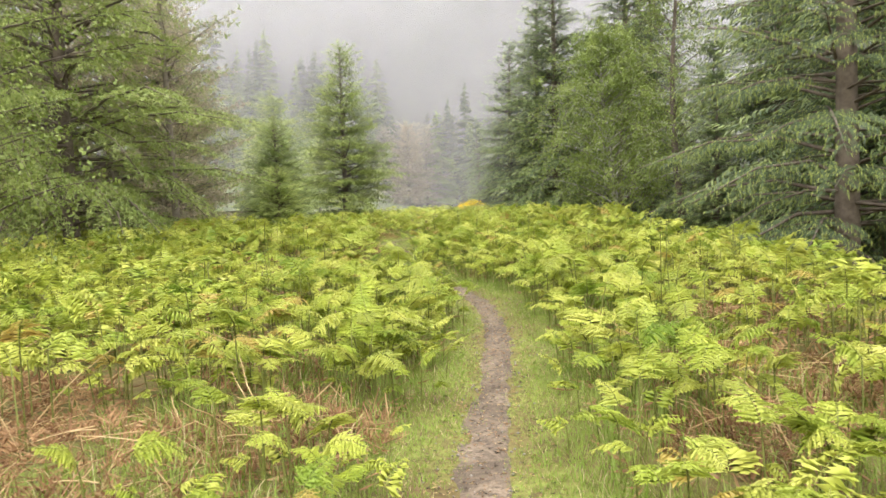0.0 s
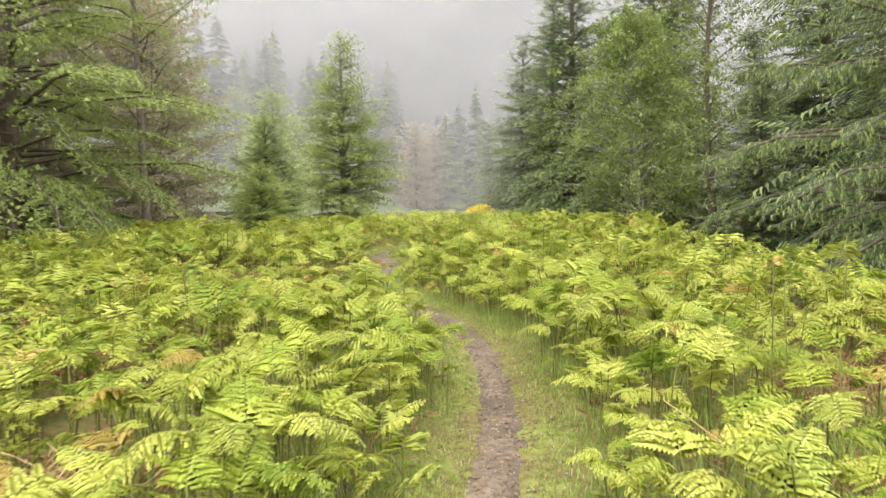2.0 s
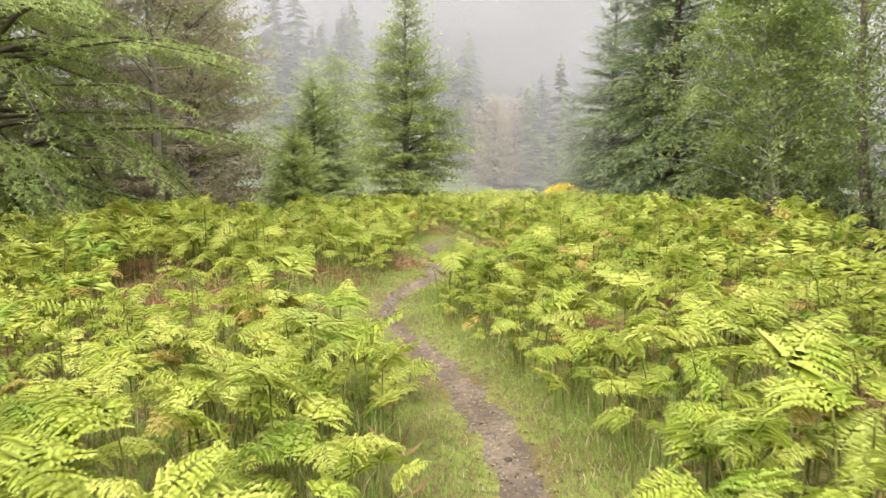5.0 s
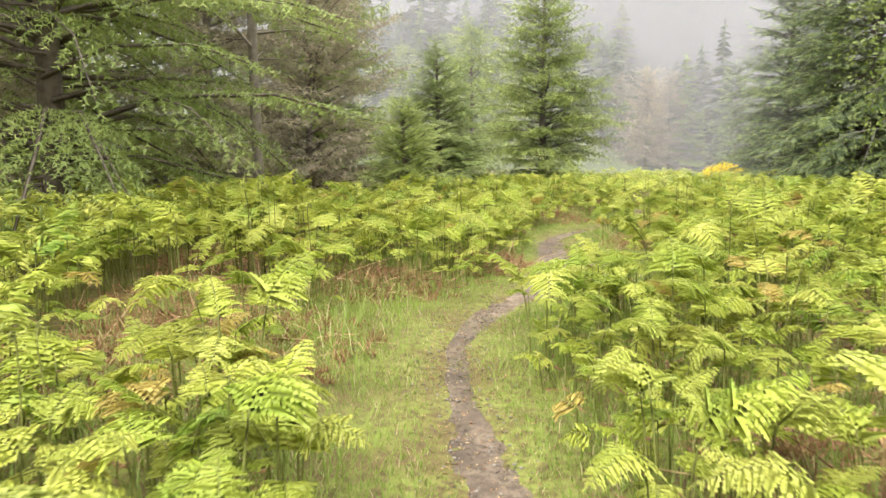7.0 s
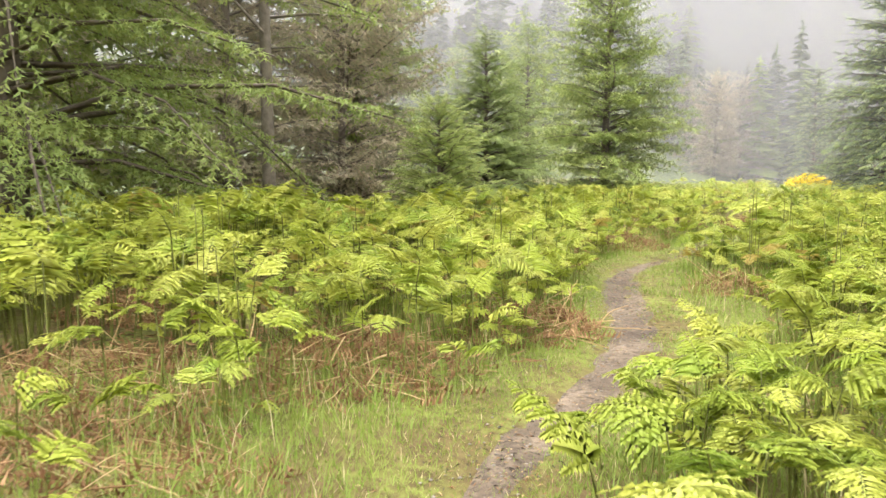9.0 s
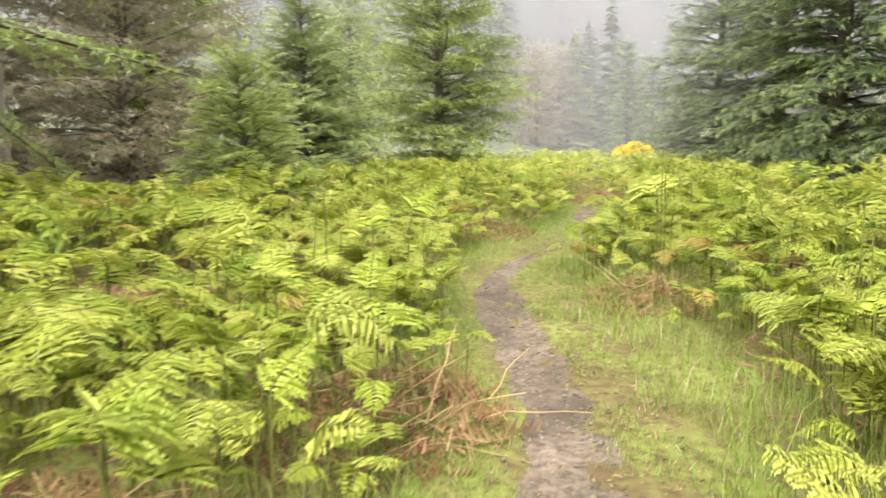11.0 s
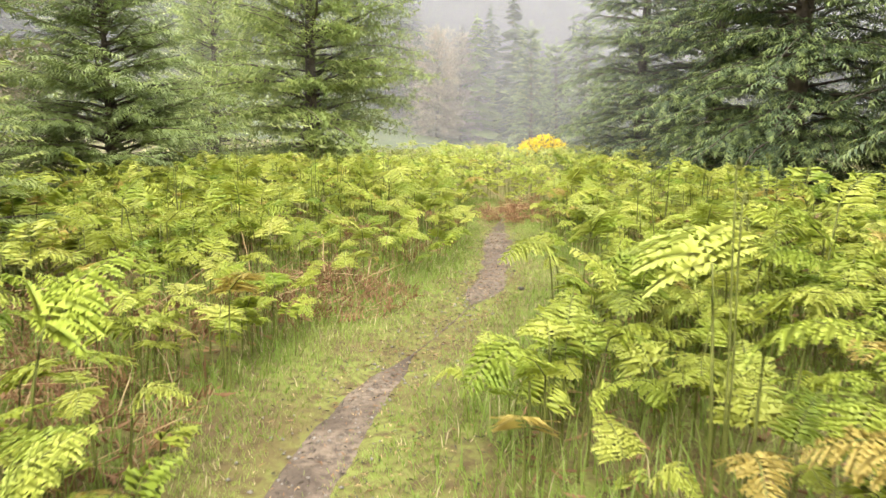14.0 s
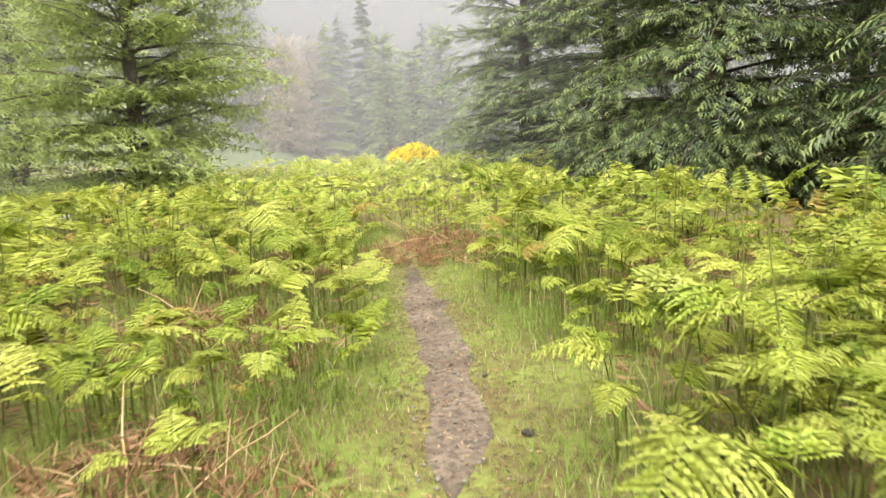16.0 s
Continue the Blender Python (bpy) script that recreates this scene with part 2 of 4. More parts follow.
# ---- the lie of the land ----
TRACK = [(-8, -0.4), (-3, -0.2), (0, -0.08), (2, -0.02), (3.6, 0.12), (5.6, 0.34), (7.4, 0.5), (8.8, 0.53), (10.1, 0.45), (11.2, 0.25), (12.9, -0.35),
         (14.6, -1.1), (15.6, -1.34), (16.8, -1.22), (18.2, -1.08), (19.9, -1.40), (21.2, -1.72), (22.4, -1.84), (23.6, -1.57), (24.8, -1.18), (26.2, -0.9), (28.2, -0.8), (31, -0.6), (36, 0.1), (46, 1.0)]
TY, TX = np.array([a for a, b in TRACK]), np.array([b for a, b in TRACK])


def track_x(y):
    y = np.asarray(y, dtype=float)
    return (np.interp(y - 0.5, TY, TX) + np.interp(y, TY, TX) + np.interp(y + 0.5, TY, TX)) / 3


def ease(a, b, x):
    t = np.clip((x - a) / (b - a), 0, 1)
    return t * t * (3 - 2 * t)


def lie(x, y):
    """Height of the ground."""
    x, y = np.asarray(x, dtype=float), np.asarray(y, dtype=float)
    z = -0.05 + 0.05 * smooth_noise(x, y, 2.3, 3) + 0.02 * smooth_noise(x, y, 0.35, 4)
    d = np.abs(x - track_x(y))
    z = z * ease(0.2, 1.6, d) + (-0.05) * (1 - ease(0.2, 1.6, d))
    z = z - 0.035 * (1 - ease(0.1, 0.32, d))
    z = z - 0.9 * ease(4.0, 8.5, x) * (1 - ease(24, 40, y))
    z = z - 0.7 * ease(5.0, 10.0, -x) * ease(24, 34, y)
    z = z + -0.18 * np.exp(-((x - 1.9) ** 2 / 6 + (y - 50.5) ** 2 / 14))
    z = z - 1.2 * ease(52, 64, y)
    z = z + np.clip(y - 60, 0, 80) * 0.215 * ease(58, 95, y) * (0.03 + 1.1 * ease(4, -22, x) + 0.25 * ease(8, 40, x))
    z = z + 150 * ease(150, 460, y) * (0.8 + 0.4 * np.sin(x / 130.0 + 0.8)) + 2.2 * smooth_noise(x, y, 18.0, 8) * ease(70, 130, y)
    side = np.maximum(np.abs(x) - 40, 0)
    z = z + side * 0.10 * ease(40, 120, np.abs(x))
    return z


def spread(lo, hi, step, out_lo, out_hi, grow=1.25):
    core = list(np.arange(lo, hi + 1e-6, step))
    s, a = step, core[-1]
    while a < out_hi:
        s *= grow
        a += s
        core.append(a)
    s, a = step, core[0]
    pre = []
    while a > out_lo:
        s *= grow
        a -= s
        pre.append(a)
    return np.array(pre[::-1] + core)


gx, gy = spread(-3.2, 2.2, 0.12, -900, 900, 1.15), spread(0.0, 31.0, 0.15, -600, 1500, 1.09)
GX, GY = np.meshgrid(gx, gy)
gv = np.stack([GX, GY, lie(GX, GY)], -1).reshape(-1, 3)
nx, ny = len(gx), len(gy)
ii = (np.arange(ny - 1)[:, None] * nx + np.arange(nx - 1)[None]).ravel()
gf = np.stack([ii, ii + 1, ii + nx + 1, ii + nx], 1)
far_face = (gv[ii, 1] > 76) | (np.abs(gv[ii, 0]) > 40)
ground = new("ground", mesh_of("ground", gv, gf, [M_GROUND, M_HILL], far_face.astype(int)))
ground.data.polygons.foreach_set("use_smooth", [True] * len(gf))
tagged(ground, "rough peaty ground with moss and dead litter", "ground", kind="structure")

# footpath: a worn strip with ragged edges lying in its hollow
py = np.arange(-6, 31, 0.08)
cells = np.linspace(-1, 1, 13)
wl_ = 0.17 + 0.05 * smooth_noise(py, py * 0, 0.5, 21) + 0.05 * smooth_noise(py, py * 0, 0.16, 22)
wr_ = 0.18 + 0.05 * smooth_noise(py, py * 0, 0.55, 23) + 0.05 * smooth_noise(py, py * 0, 0.17, 24)
wider = 0.11 * ease(16.8, 18, py) * (1 - ease(22.5, 23.5, py))
thin = 1 - 0.35 * ease(21.6, 22.2, py) * (1 - ease(23.4, 24.0, py)) - 0.45 * ease(13.2, 14, py) * (1 - ease(15.4, 16.5, py)) - 0.97 * ease(23.4, 24.0, py) * (1 - ease(25.1, 25.7, py)) - 0.9 * ease(28.6, 30.6, py)
half = np.where(cells[None] < 0, wl_[:, None], (wr_ + wider)[:, None]) * thin[:, None]
PX = track_x(py)[:, None] + cells[None] * half
PY = np.repeat(py[:, None], 13, 1)
PZ = lie(PX, PY) + 0.014 * (1 - np.abs(cells[None]) ** 4) - 0.006 + 0.008 * smooth_noise(PX, PY, 0.07, 30)
pv = np.stack([PX, PY, PZ], -1).reshape(-1, 3)
ii = (np.arange(len(py) - 1)[:, None] * 13 + np.arange(12)[None]).ravel()
path = new("path", mesh_of("path", pv, np.stack([ii, ii + 1, ii + 14, ii + 13], 1), [M_PATH]))
path.data.polygons.foreach_set("use_smooth", [True] * len(ii))
tagged(path, "narrow trodden brown earth footpath with grit", "path", kind="structure")


# a strip of pale forest track beyond the crest
ts = np.linspace(0, 1, 60)
sx, sy = -9.5 + 10.5 * ts, 42.0 + 9.5 * ts + 0.4 * np.sin(ts * 5)
off = np.linspace(-0.75, 0.75, 5)
SX = sx[:, None] + off[None] * -0.67
SY = sy[:, None] + off[None] * 0.74 + 0.08 * smooth_noise(sx[:, None] * 3, off[None] * 9, 0.8, 44)
sv = np.stack([SX, SY, lie(SX, SY) + 0.03], -1).reshape(-1, 3)
ii = (np.arange(59)[:, None] * 5 + np.arange(4)[None]).ravel()
track = new("road", mesh_of("road", sv, np.stack([ii, ii + 5, ii + 6, ii + 1], 1), [M_GRAVEL]))
tagged(track, "pale grey gravel forest track crossing behind the bracken", "track", kind="structure")


# ---- mist: haze as added translucent sheets ----
def mist(y, thickness, tall):
    x = np.linspace(-260, 260, 27)
    yy = y - (x / 260) ** 2 * y * 0.3
    v = np.concatenate([np.stack([x, yy, x * 0 - 8], 1), np.stack([x, yy + tall * 0.15, x * 0 + tall], 1)])
    f = np.array([(i, i + 1, i + 28, i + 27) for i in range(26)])
    ob = new("backdrop", mesh_of("mist", v, f, [veil_material("mist", thickness)]))
    return tagged(ob, "thin pale sheet standing in for drifting mist in front of the wooded slope", "mist", kind="structure")


for y, thick, tall in MISTS:
    mist(y, thick, tall)


# ---- trees ----
def shoot_template(n=5, wide=0.30, hang=0.08, tip_from=0.62):
    """A needled shoot one long: a herringbone of narrow slivers, the outer ones fresh."""
    v, f, s = [], [], []
    for k in range(n):
        a = k / n
        for side in (-1, 1):
            b = len(v)
            out = wide * (1.0 - 0.45 * a)
            v += [(a, 0, 0), (a + 0.55 / n, 0, 0.0), (a + 0.26, side * out, -hang - 0.05 * a)]
            f.append((b, b + 1, b + 2))
            s.append(1 if a + 0.1 >= tip_from else 0)
    b = len(v)
    v += [(0.75, 0.05, 0), (0.75, -0.05, 0), (1.12, 0, -hang * 1.5)]
    f.append((b, b + 1, b + 2))
    s.append(1)
    return np.array(v, dtype=np.float32), np.array(f), np.array(s)


def brush_template(n=10):
    """A soft shoot: fine needles standing all round the twig."""
    q = np.random.RandomState(8)
    v, f, s = [], [], []
    for k in range(n):
        a, turn = k / n, k * 2.4 + q.uniform(-0.3, 0.3)
        out = np.array([0.26, 0.34 * math.cos(turn), 0.27 * math.sin(turn) - 0.10]) * q.uniform(0.8, 1.2)
        b = len(v)
        v += [(a, 0, 0), (a + 0.15, 0, 0), (a + out[0], out[1], out[2])]
        f.append((b, b + 1, b + 2))
        s.append(1 if a > 0.6 else 0)
    b = len(v)
    v += [(0.0, 0.025, 0), (0.0, -0.025, 0), (1.1, 0, -0.12)]
    f.append((b, b + 1, b + 2))
    s.append(1)
    return np.array(v, dtype=np.float32), np.array(f), np.array(s)


SHOOT = shoot_template(5, 0.36, 0.12, 0.62)
SHOOT_SOFT = brush_template(7)
SHOOT_SPRAY = shoot_template(5, 0.22, 0.30, 0.75)
SHOOT_HANG = shoot_template(4, 0.40, 0.36, 0.45)
SHOOT_TIP = shoot_template(5, 0.36, 0.12, 0.35)


def conifer(seed, h, r, clear=0.3, gap=0.42, per=7, rise=0.15, droop=0.35, step=0.2, size=0.34, template=SHOOT, lean=0.03, power=0.85, bare=0.12, ragged=0.25, girth=0.017):
    """Arrays of trunk, limbs and needles of one conifer."""
    q = np.random.RandomState(seed)
    trunk, limbs, leaf = Pile(), Pile(), Pile()
    n = 9
    zs = np.linspace(0, 1, n)
    bend = np.stack([lean * h * zs ** 1.6 * math.cos(seed), lean * h * zs ** 1.6 * math.sin(seed), zs * h], 1)
    bend[0, 2] = -0.25
    trunk.add(*tube(bend, girth * h * (1 - zs) ** 0.8 + 0.008, 8))
    pos, ax, ay, az = [], [], [], []
    z = clear
    up = np.array([0, 0, 1.0])
    while z < h * 0.985:
        u = z / h
        reach = r * (1 - u) ** power * (1.0 if u > 0.10 else 0.86) + 0.10
        count = max(3, int(per * (0.55 + 0.45 * (1 - u)) + 0.5))
        turn = q.uniform(0, 6.28)
        centre = np.array([np.interp(z, bend[:, 2], bend[:, 0]), np.interp(z, bend[:, 2], bend[:, 1]), 0])
        for k in range(count):
            a = turn + 6.283 * k / count + q.uniform(-0.35, 0.35)
            l = reach * q.uniform(1 - ragged, 1 + ragged * 0.7)
            b = centre + up * (z + q.uniform(-0.9, 0.9) * gap)
            d = np.array([math.cos(a), math.sin(a), 0])
            side = np.cross(up, d)
            rs, dr = rise + 0.55 * u + q.uniform(-0.22, 0.22), droop * (1 - 0.75 * u) * q.uniform(0.7, 1.3)
            def at(s):
                s = np.asarray(s)[..., None]
                return b + d * l * s + up * l * (rs * s - dr * s * s) + side * l * 0.06 * np.sin(s * 3 + k)
            ts = np.linspace(0, 1, 4)
            limbs.add(*tube(at(ts), (0.010 + 0.011 * l) * (1 - 0.85 * ts), 3))
            m = max(2, int(l / step))
            for s in np.linspace(bare + 0.08, 1.0, m):
                p = at(s)
                t = unit(at(min(s + 0.02, 1.02)) - at(s - 0.02))
                w = np.cross(t, up)
                for g in ((-1, 1) if s < 0.99 else (0,)):
                    reach2 = min(0.95, 0.34 * l * (1.08 - s) + 0.16) * q.uniform(0.7, 1.2)
                    e = unit(t * (0.75 if g else 1.0) + w * g * 0.8 + up * q.uniform(-0.28, 0.05))
                    cnt = max(1, int(reach2 / (size * 0.7) + 0.5)) if g else 1
                    for c in range(cnt):
                        o = p + e * (c * reach2 / cnt) + up * (-0.12 * (c / cnt) ** 2 * reach2)
                        e2 = unit(e + q.uniform(-0.4, 0.4, 3) + up * (-0.10 * c))
                        s2 = size * q.uniform(0.75, 1.25)
                        y2 = unit(np.cross(up + q.uniform(-0.3, 0.3, 3), e2))
                        pos.append(o)
                        ax.append(e2 * s2)
                        ay.append(y2 * s2)
                        az.append(np.cross(e2, y2) * s2)
        z += gap * (1.0 - 0.45 * u) * q.uniform(0.8, 1.2)
    pos.append(bend[-1] - up * 0.15)
    ax.append(up * size * 1.4)
    ay.append(np.array([1.0, 0, 0]) * size * 0.6)
    az.append(np.array([0, 1.0, 0]) * size * 0.6)
    leaf.stamp(template, pos, ax, ay, az)
    return trunk, limbs, leaf


LEAF = (np.array([(0, 0, 0), (0.5, 0.33, 0.06), (1, 0, -0.08), (0.5, -0.33, 0.06)], dtype=np.float32), np.array([(0, 1, 2), (0, 2, 3)]), np.array([0, 0]))


def broadleaf(seed, h, r, limbs_n=46, twigs=9, leaves=26, size=0.075, low=0.12, wisp=0.5):
    """Arrays of trunk, limbs and leaves of a slender small-leaved tree."""
    q = np.random.RandomState(seed)
    trunk, limbs, leaf = Pile(), Pile(), Pile()
    zs = np.linspace(0, 1, 10)
    sway = np.stack([0.03 * h * np.sin(zs * 3 + seed), 0.03 * h * np.sin(zs * 4 + 2 * seed), zs * h], 1)
    sway[0, 2] = -0.25
    trunk.add(*tube(sway, 0.014 * h * (1 - zs) ** 0.9 + 0.006, 8))
    up = np.array([0, 0, 1.0])
    P, X = [], []
    for k in range(limbs_n):
        u = low + (0.96 - low) * (k / limbs_n)
        b = np.array([np.interp(u, zs, sway[:, i]) for i in range(3)])
        a = k * 2.4 + q.uniform(-0.4, 0.4)
        shape = math.sin(math.pi * min(1, (u + 0.15) / 1.15) ** 0.8) ** 0.7
        l = r * shape * q.uniform(0.6, 1.15) + 0.15
        d = np.array([math.cos(a), math.sin(a), 0])
        ts = np.linspace(0, 1, 5)[:, None]
        line = b + d * l * ts + up * l * (0.75 * ts - 0.35 * ts ** 2)
        limbs.add(*tube(line, (0.008 + 0.009 * l) * (1 - 0.85 * ts[:, 0]), 3))
        for j in range(twigs):
            s = q.uniform(0.2, 1.0)
            p = b + d * l * s + up * l * (0.75 * s - 0.35 * s * s)
            e = unit(d * 0.5 + q.normal(0, 0.6, 3) + up * 0.1)
            tl = (0.25 + 0.28 * l) * q.uniform(0.6, 1.2)
            tt = np.linspace(0, 1, 3)[:, None]
            tw = p + e * tl * tt - up * wisp * tl * tt ** 2
            limbs.add(*tube(tw, np.array([0.006, 0.004, 0.002]), 3))
            g = q.uniform(0.05, 1.05, (leaves, 1))
            P.append(p + e * tl * g - up * wisp * tl * g * g + q.normal(0, 0.07, (leaves, 3)))
            X.append(unit(e[None] * 0.4 + q.normal(0, 0.6, (leaves, 3)) - up * 0.35))
    P, X = np.concatenate(P), np.concatenate(X)
    Y = unit(np.cross(X, q.normal(0, 1, X.shape) + up * 1.2))
    sz = size * q.uniform(0.7, 1.3, (len(P), 1))
    leaf.stamp(LEAF, P, X * sz, Y * sz, np.cross(X, Y) * sz)
    return trunk, limbs, leaf


def tree(name, arrays, mats, x, y, label, category, turn=0.0, group=""):
    """A standing tree: trunk, branches and crown under one base."""
    trunk, limbs, leaf = arrays
    base = new(name)
    base.empty_display_size = 0.3
    trunk.add(*limbs.arrays()[:2])
    child("trunk", trunk.mesh("trunk", [mats[0]]), base)
    child("crown", leaf.mesh("crown", list(mats[1:])), base)
    base.matrix_basis = pose(x, y, float(lie(x, y)) - 0.03, 0, 0, turn)
    return tagged(base, label, category, group)


def again(base, x, y, s, turn, label="", sz=None):
    ob = copy_thing(base, pose(x, y, float(lie(x, y)) - 0.03, 0, 0, turn))
    ob.scale = (s, s, sz or s)
    if label:
        ob["label"] = label
    return ob


SPR, LAR, PIN = (M_BARK, M_SPRUCE, M_SPRUCE_TIP), (M_BARK, M_LARCH, M_LARCH_TIP), (M_BARK, M_PINE, M_PINE_TIP)
T_SPR = "dark green spruce with drooping boughs and pale new shoots"
# right-hand stand
spr_a = tree("spruce_tree", conifer(11, 12.5, 3.3, 0.2, 0.36, 9, 0.10, 0.40, 0.24, 0.32), SPR, 5.4, 35.0, T_SPR, "tree")
spr_b = tree("spruce_tree", conifer(12, 9.6, 2.7, 0.2, 0.32, 8, 0.16, 0.32, 0.24, 0.33), SPR, 3.75, 41.5, "slim dark spruce with a pointed top at the clearing's edge", "tree")
again(spr_b, 8.2, 32.3, 1.38, 130)
spr_back = tree("spruce_tree", conifer(13, 13.5, 3.2, 0.3, 0.48, 8, 0.1, 0.34, 0.48, 0.78), SPR, 10.6, 38.0, "tall dark spruce in the plantation behind", "tree")
again(spr_back, 12.5, 27.5, 1.1, 215)
again(spr_b, 5.0, 38.8, 1.2, 80)
hem = tree("hemlock_tree", conifer(14, 13.5, 3.2, 1.2, 0.38, 7, 0.16, 0.46, 0.26, 0.16, SHOOT_SPRAY, 0.02, 0.6, 0.15, 0.4), (M_BARK, M_SPRUCE, M_LARCH_TIP), 7.2, 13.2, "tall conifer with drooping pale-tipped sprays and a dark trunk", "tree")
again(spr_back, 9.8, 17.8, 0.95, 140)
again(spr_back, 12.5, 21.5, 1.0, 250)
again(spr_back, 12.0, 9.0, 1.0, 20)
for x, y, k, a in ((11.4, 13.8, 1.0, 75), (15.5, 17.0, 1.1, 310), (16.5, 24.0, 1.15, 190), (14.5, 31.5, 1.1, 40), (13.8, 11.2, 1.05, 160), (9.4, 25.4, 0.52, 200), (8.2, 22.2, 0.42, 30)):
    again(spr_back, x, y, k, a)
bir = tree("birch_tree", broadleaf(21, 6.9, 2.2, 84, 11, 36, 0.075), (M_BIRCH_BARK, M_BIRCH), 5.5, 24.2, "bushy young birch with fresh green leaves at the wood edge", "tree")
bir2 = tree("birch_tree", broadleaf(22, 11.5, 2.3, 50, 9, 20, 0.085, 0.3, 0.8), (M_BARK, M_BIRCH), 8.7, 26.5, "tall thin birch with sparse hanging twigs among spruces", "tree")
again(bir2, 6.9, 28.6, 0.7, 120, "slender leafy birch in front of dark spruces")
# left-hand stand
larch = tree("larch_tree", conifer(31, 14.0, 4.7, 1.2, 0.46, 8, 0.26, 0.66, 0.26, 0.24, SHOOT_SOFT, 0.02, 0.42, 0.16, 0.5), LAR, -10.2, 20.2, "large larch with long sweeping soft green boughs and a dark trunk", "tree")
larch_back = tree("larch_tree", conifer(32, 14.0, 4.2, 1.0, 0.55, 7, 0.16, 0.3, 0.55, 0.9, SHOOT_SOFT, 0.02, 0.5, 0.18, 0.4), LAR, -16.5, 24.5, "tall soft green larch in the plantation behind", "tree")

bir3 = tree("willow_tree", broadleaf(23, 10.5, 3.2, 90, 12, 28, 0.082, 0.08, 0.7), (M_BARK, M_BIRCH), -8.6, 12.4, "leafy grey-green sallow tree at the bracken's edge", "tree")
pine = tree("pine_tree", conifer(33, 10.5, 3.1, 0.3, 0.46, 6, 0.34, 0.18, 0.28, 0.40, SHOOT_SOFT, 0.02, 0.45, 0.10, 0.35, 0.012), (M_GREY_BARK, M_BROWN, M_PINE), -11.2, 31.2, "rounded pine with grey-green tufts and brown lower boughs", "tree")
pine2 = tree("pine_tree", conifer(34, 13.0, 2.7, 3.4, 0.75, 4, 0.25, 0.3, 0.34, 0.40, SHOOT_SOFT, 0.02, 0.5, 0.3, 0.5, 0.010), (M_GREY_BARK, M_PINE, M_LARCH), -8.9, 24.6, "tall bare-stemmed conifer with a thin crown and dead lower branches", "tree")
again(larch_back, -13.6, 36.5, 0.85, 190)
bare = tree("brown_larch", conifer(43, 12.0, 3.0, 0.3, 0.5, 7, 0.14, 0.24, 0.30, 0.36, SHOOT_SOFT, 0.02, 0.3, 0.08, 0.4, 0.012), (M_GREY_BARK, M_BROWN, M_PINE), -12.4, 27.8, "grey-brown conifer with dead lower branches in the plantation", "tree")
again(bare, -15.5, 31.5, 1.1, 150)
again(bare, -13.2, 35.5, 0.95, 310)
again(bare, -14.6, 22.5, 1.0, 260)
again(larch_back, -18.5, 29.0, 1.1, 80)

small = tree("small_spruce", conifer(35, 5.0, 2.3, 0.1, 0.22, 8, 0.22, 0.24, 0.17, 0.30, SHOOT_TIP, 0.01, 0.9), (M_BARK, M_LARCH, M_SPRUCE_TIP), -7.1, 32.0, "small dark spruce with layered boughs rising from bracken", "tree")
small2 = tree("spruce_sapling", conifer(36, 2.5, 1.05, 0.1, 0.15, 8, 0.28, 0.18, 0.13, 0.22, SHOOT_TIP, 0.01, 0.7), (M_BARK, M_LARCH, M_LARCH_TIP), -5.6, 25.2, "little bright green spruce sapling standing in bracken", "tree")
cen = tree("larch_tree", conifer(37, 9.1, 2.9, 0.3, 0.29, 8, 0.18, 0.30, 0.22, 0.34, SHOOT_SOFT, 0.01, 0.75, 0.12, 0.4), (M_BARK, M_LARCH, M_LARCH_TIP), -5.0, 38.0, "green pyramidal larch with a thin pointed leader above bracken", "tree")
again(larch_back, -10.4, 47.0, 0.6, 75, "soft green larch standing behind a taller one")
mid = tree("larch_tree", conifer(38, 9.5, 2.6, 0.3, 0.48, 7, 0.15, 0.28, 0.52, 0.85, SHOOT, 0.01, 0.7), LAR, -25.2, 90.0, "misty green larch at the far edge of the clearing", "tree", group="misty trees past the clearing")
for x, y, s, a in ((-21.6, 91, 0.95, 40), (-17.0, 84, 0.85, 120), (-29.5, 86, 1.0, 220), (-12.6, 52.0, 0.78, 300), (-33, 80, 1.1, 10), (-13.6, 88, 0.9, 70), (-10.0, 60, 0.8, 330)):
    again(mid, x, y, s, a)
brown = tree("brown_larch", conifer(39, 9.4, 2.5, 0.3, 0.32, 7, 0.2, 0.22, 0.34, 0.66, SHOOT_SOFT, 0.02, 0.5), (M_GREY_BARK, M_BROWN, M_BROWN), -4.0, 88.0, "brownish half-bare larch fading into the mist", "tree", group="misty trees past the clearing")
again(brown, -1.9, 92.0, 1.05, 90)
again(brown, -7.4, 96.0, 0.85, 30)
spf = tree("spruce_tree", conifer(40, 10.0, 2.4, 0.3, 0.45, 6, 0.15, 0.25, 0.46, 0.95), SPR, 4.2, 84.0, "far pointed spruce dim in the mist", "tree", group="misty trees past the clearing")
for x, y, s, a in ((6.6, 86, 0.9, 30), (5.6, 92, 0.85, 70), (8.8, 84, 1.05, 100), (1.3, 118, 1.35, 150), (-9.5, 96, 1.1, 250)):
    again(spf, x, y, s, a)

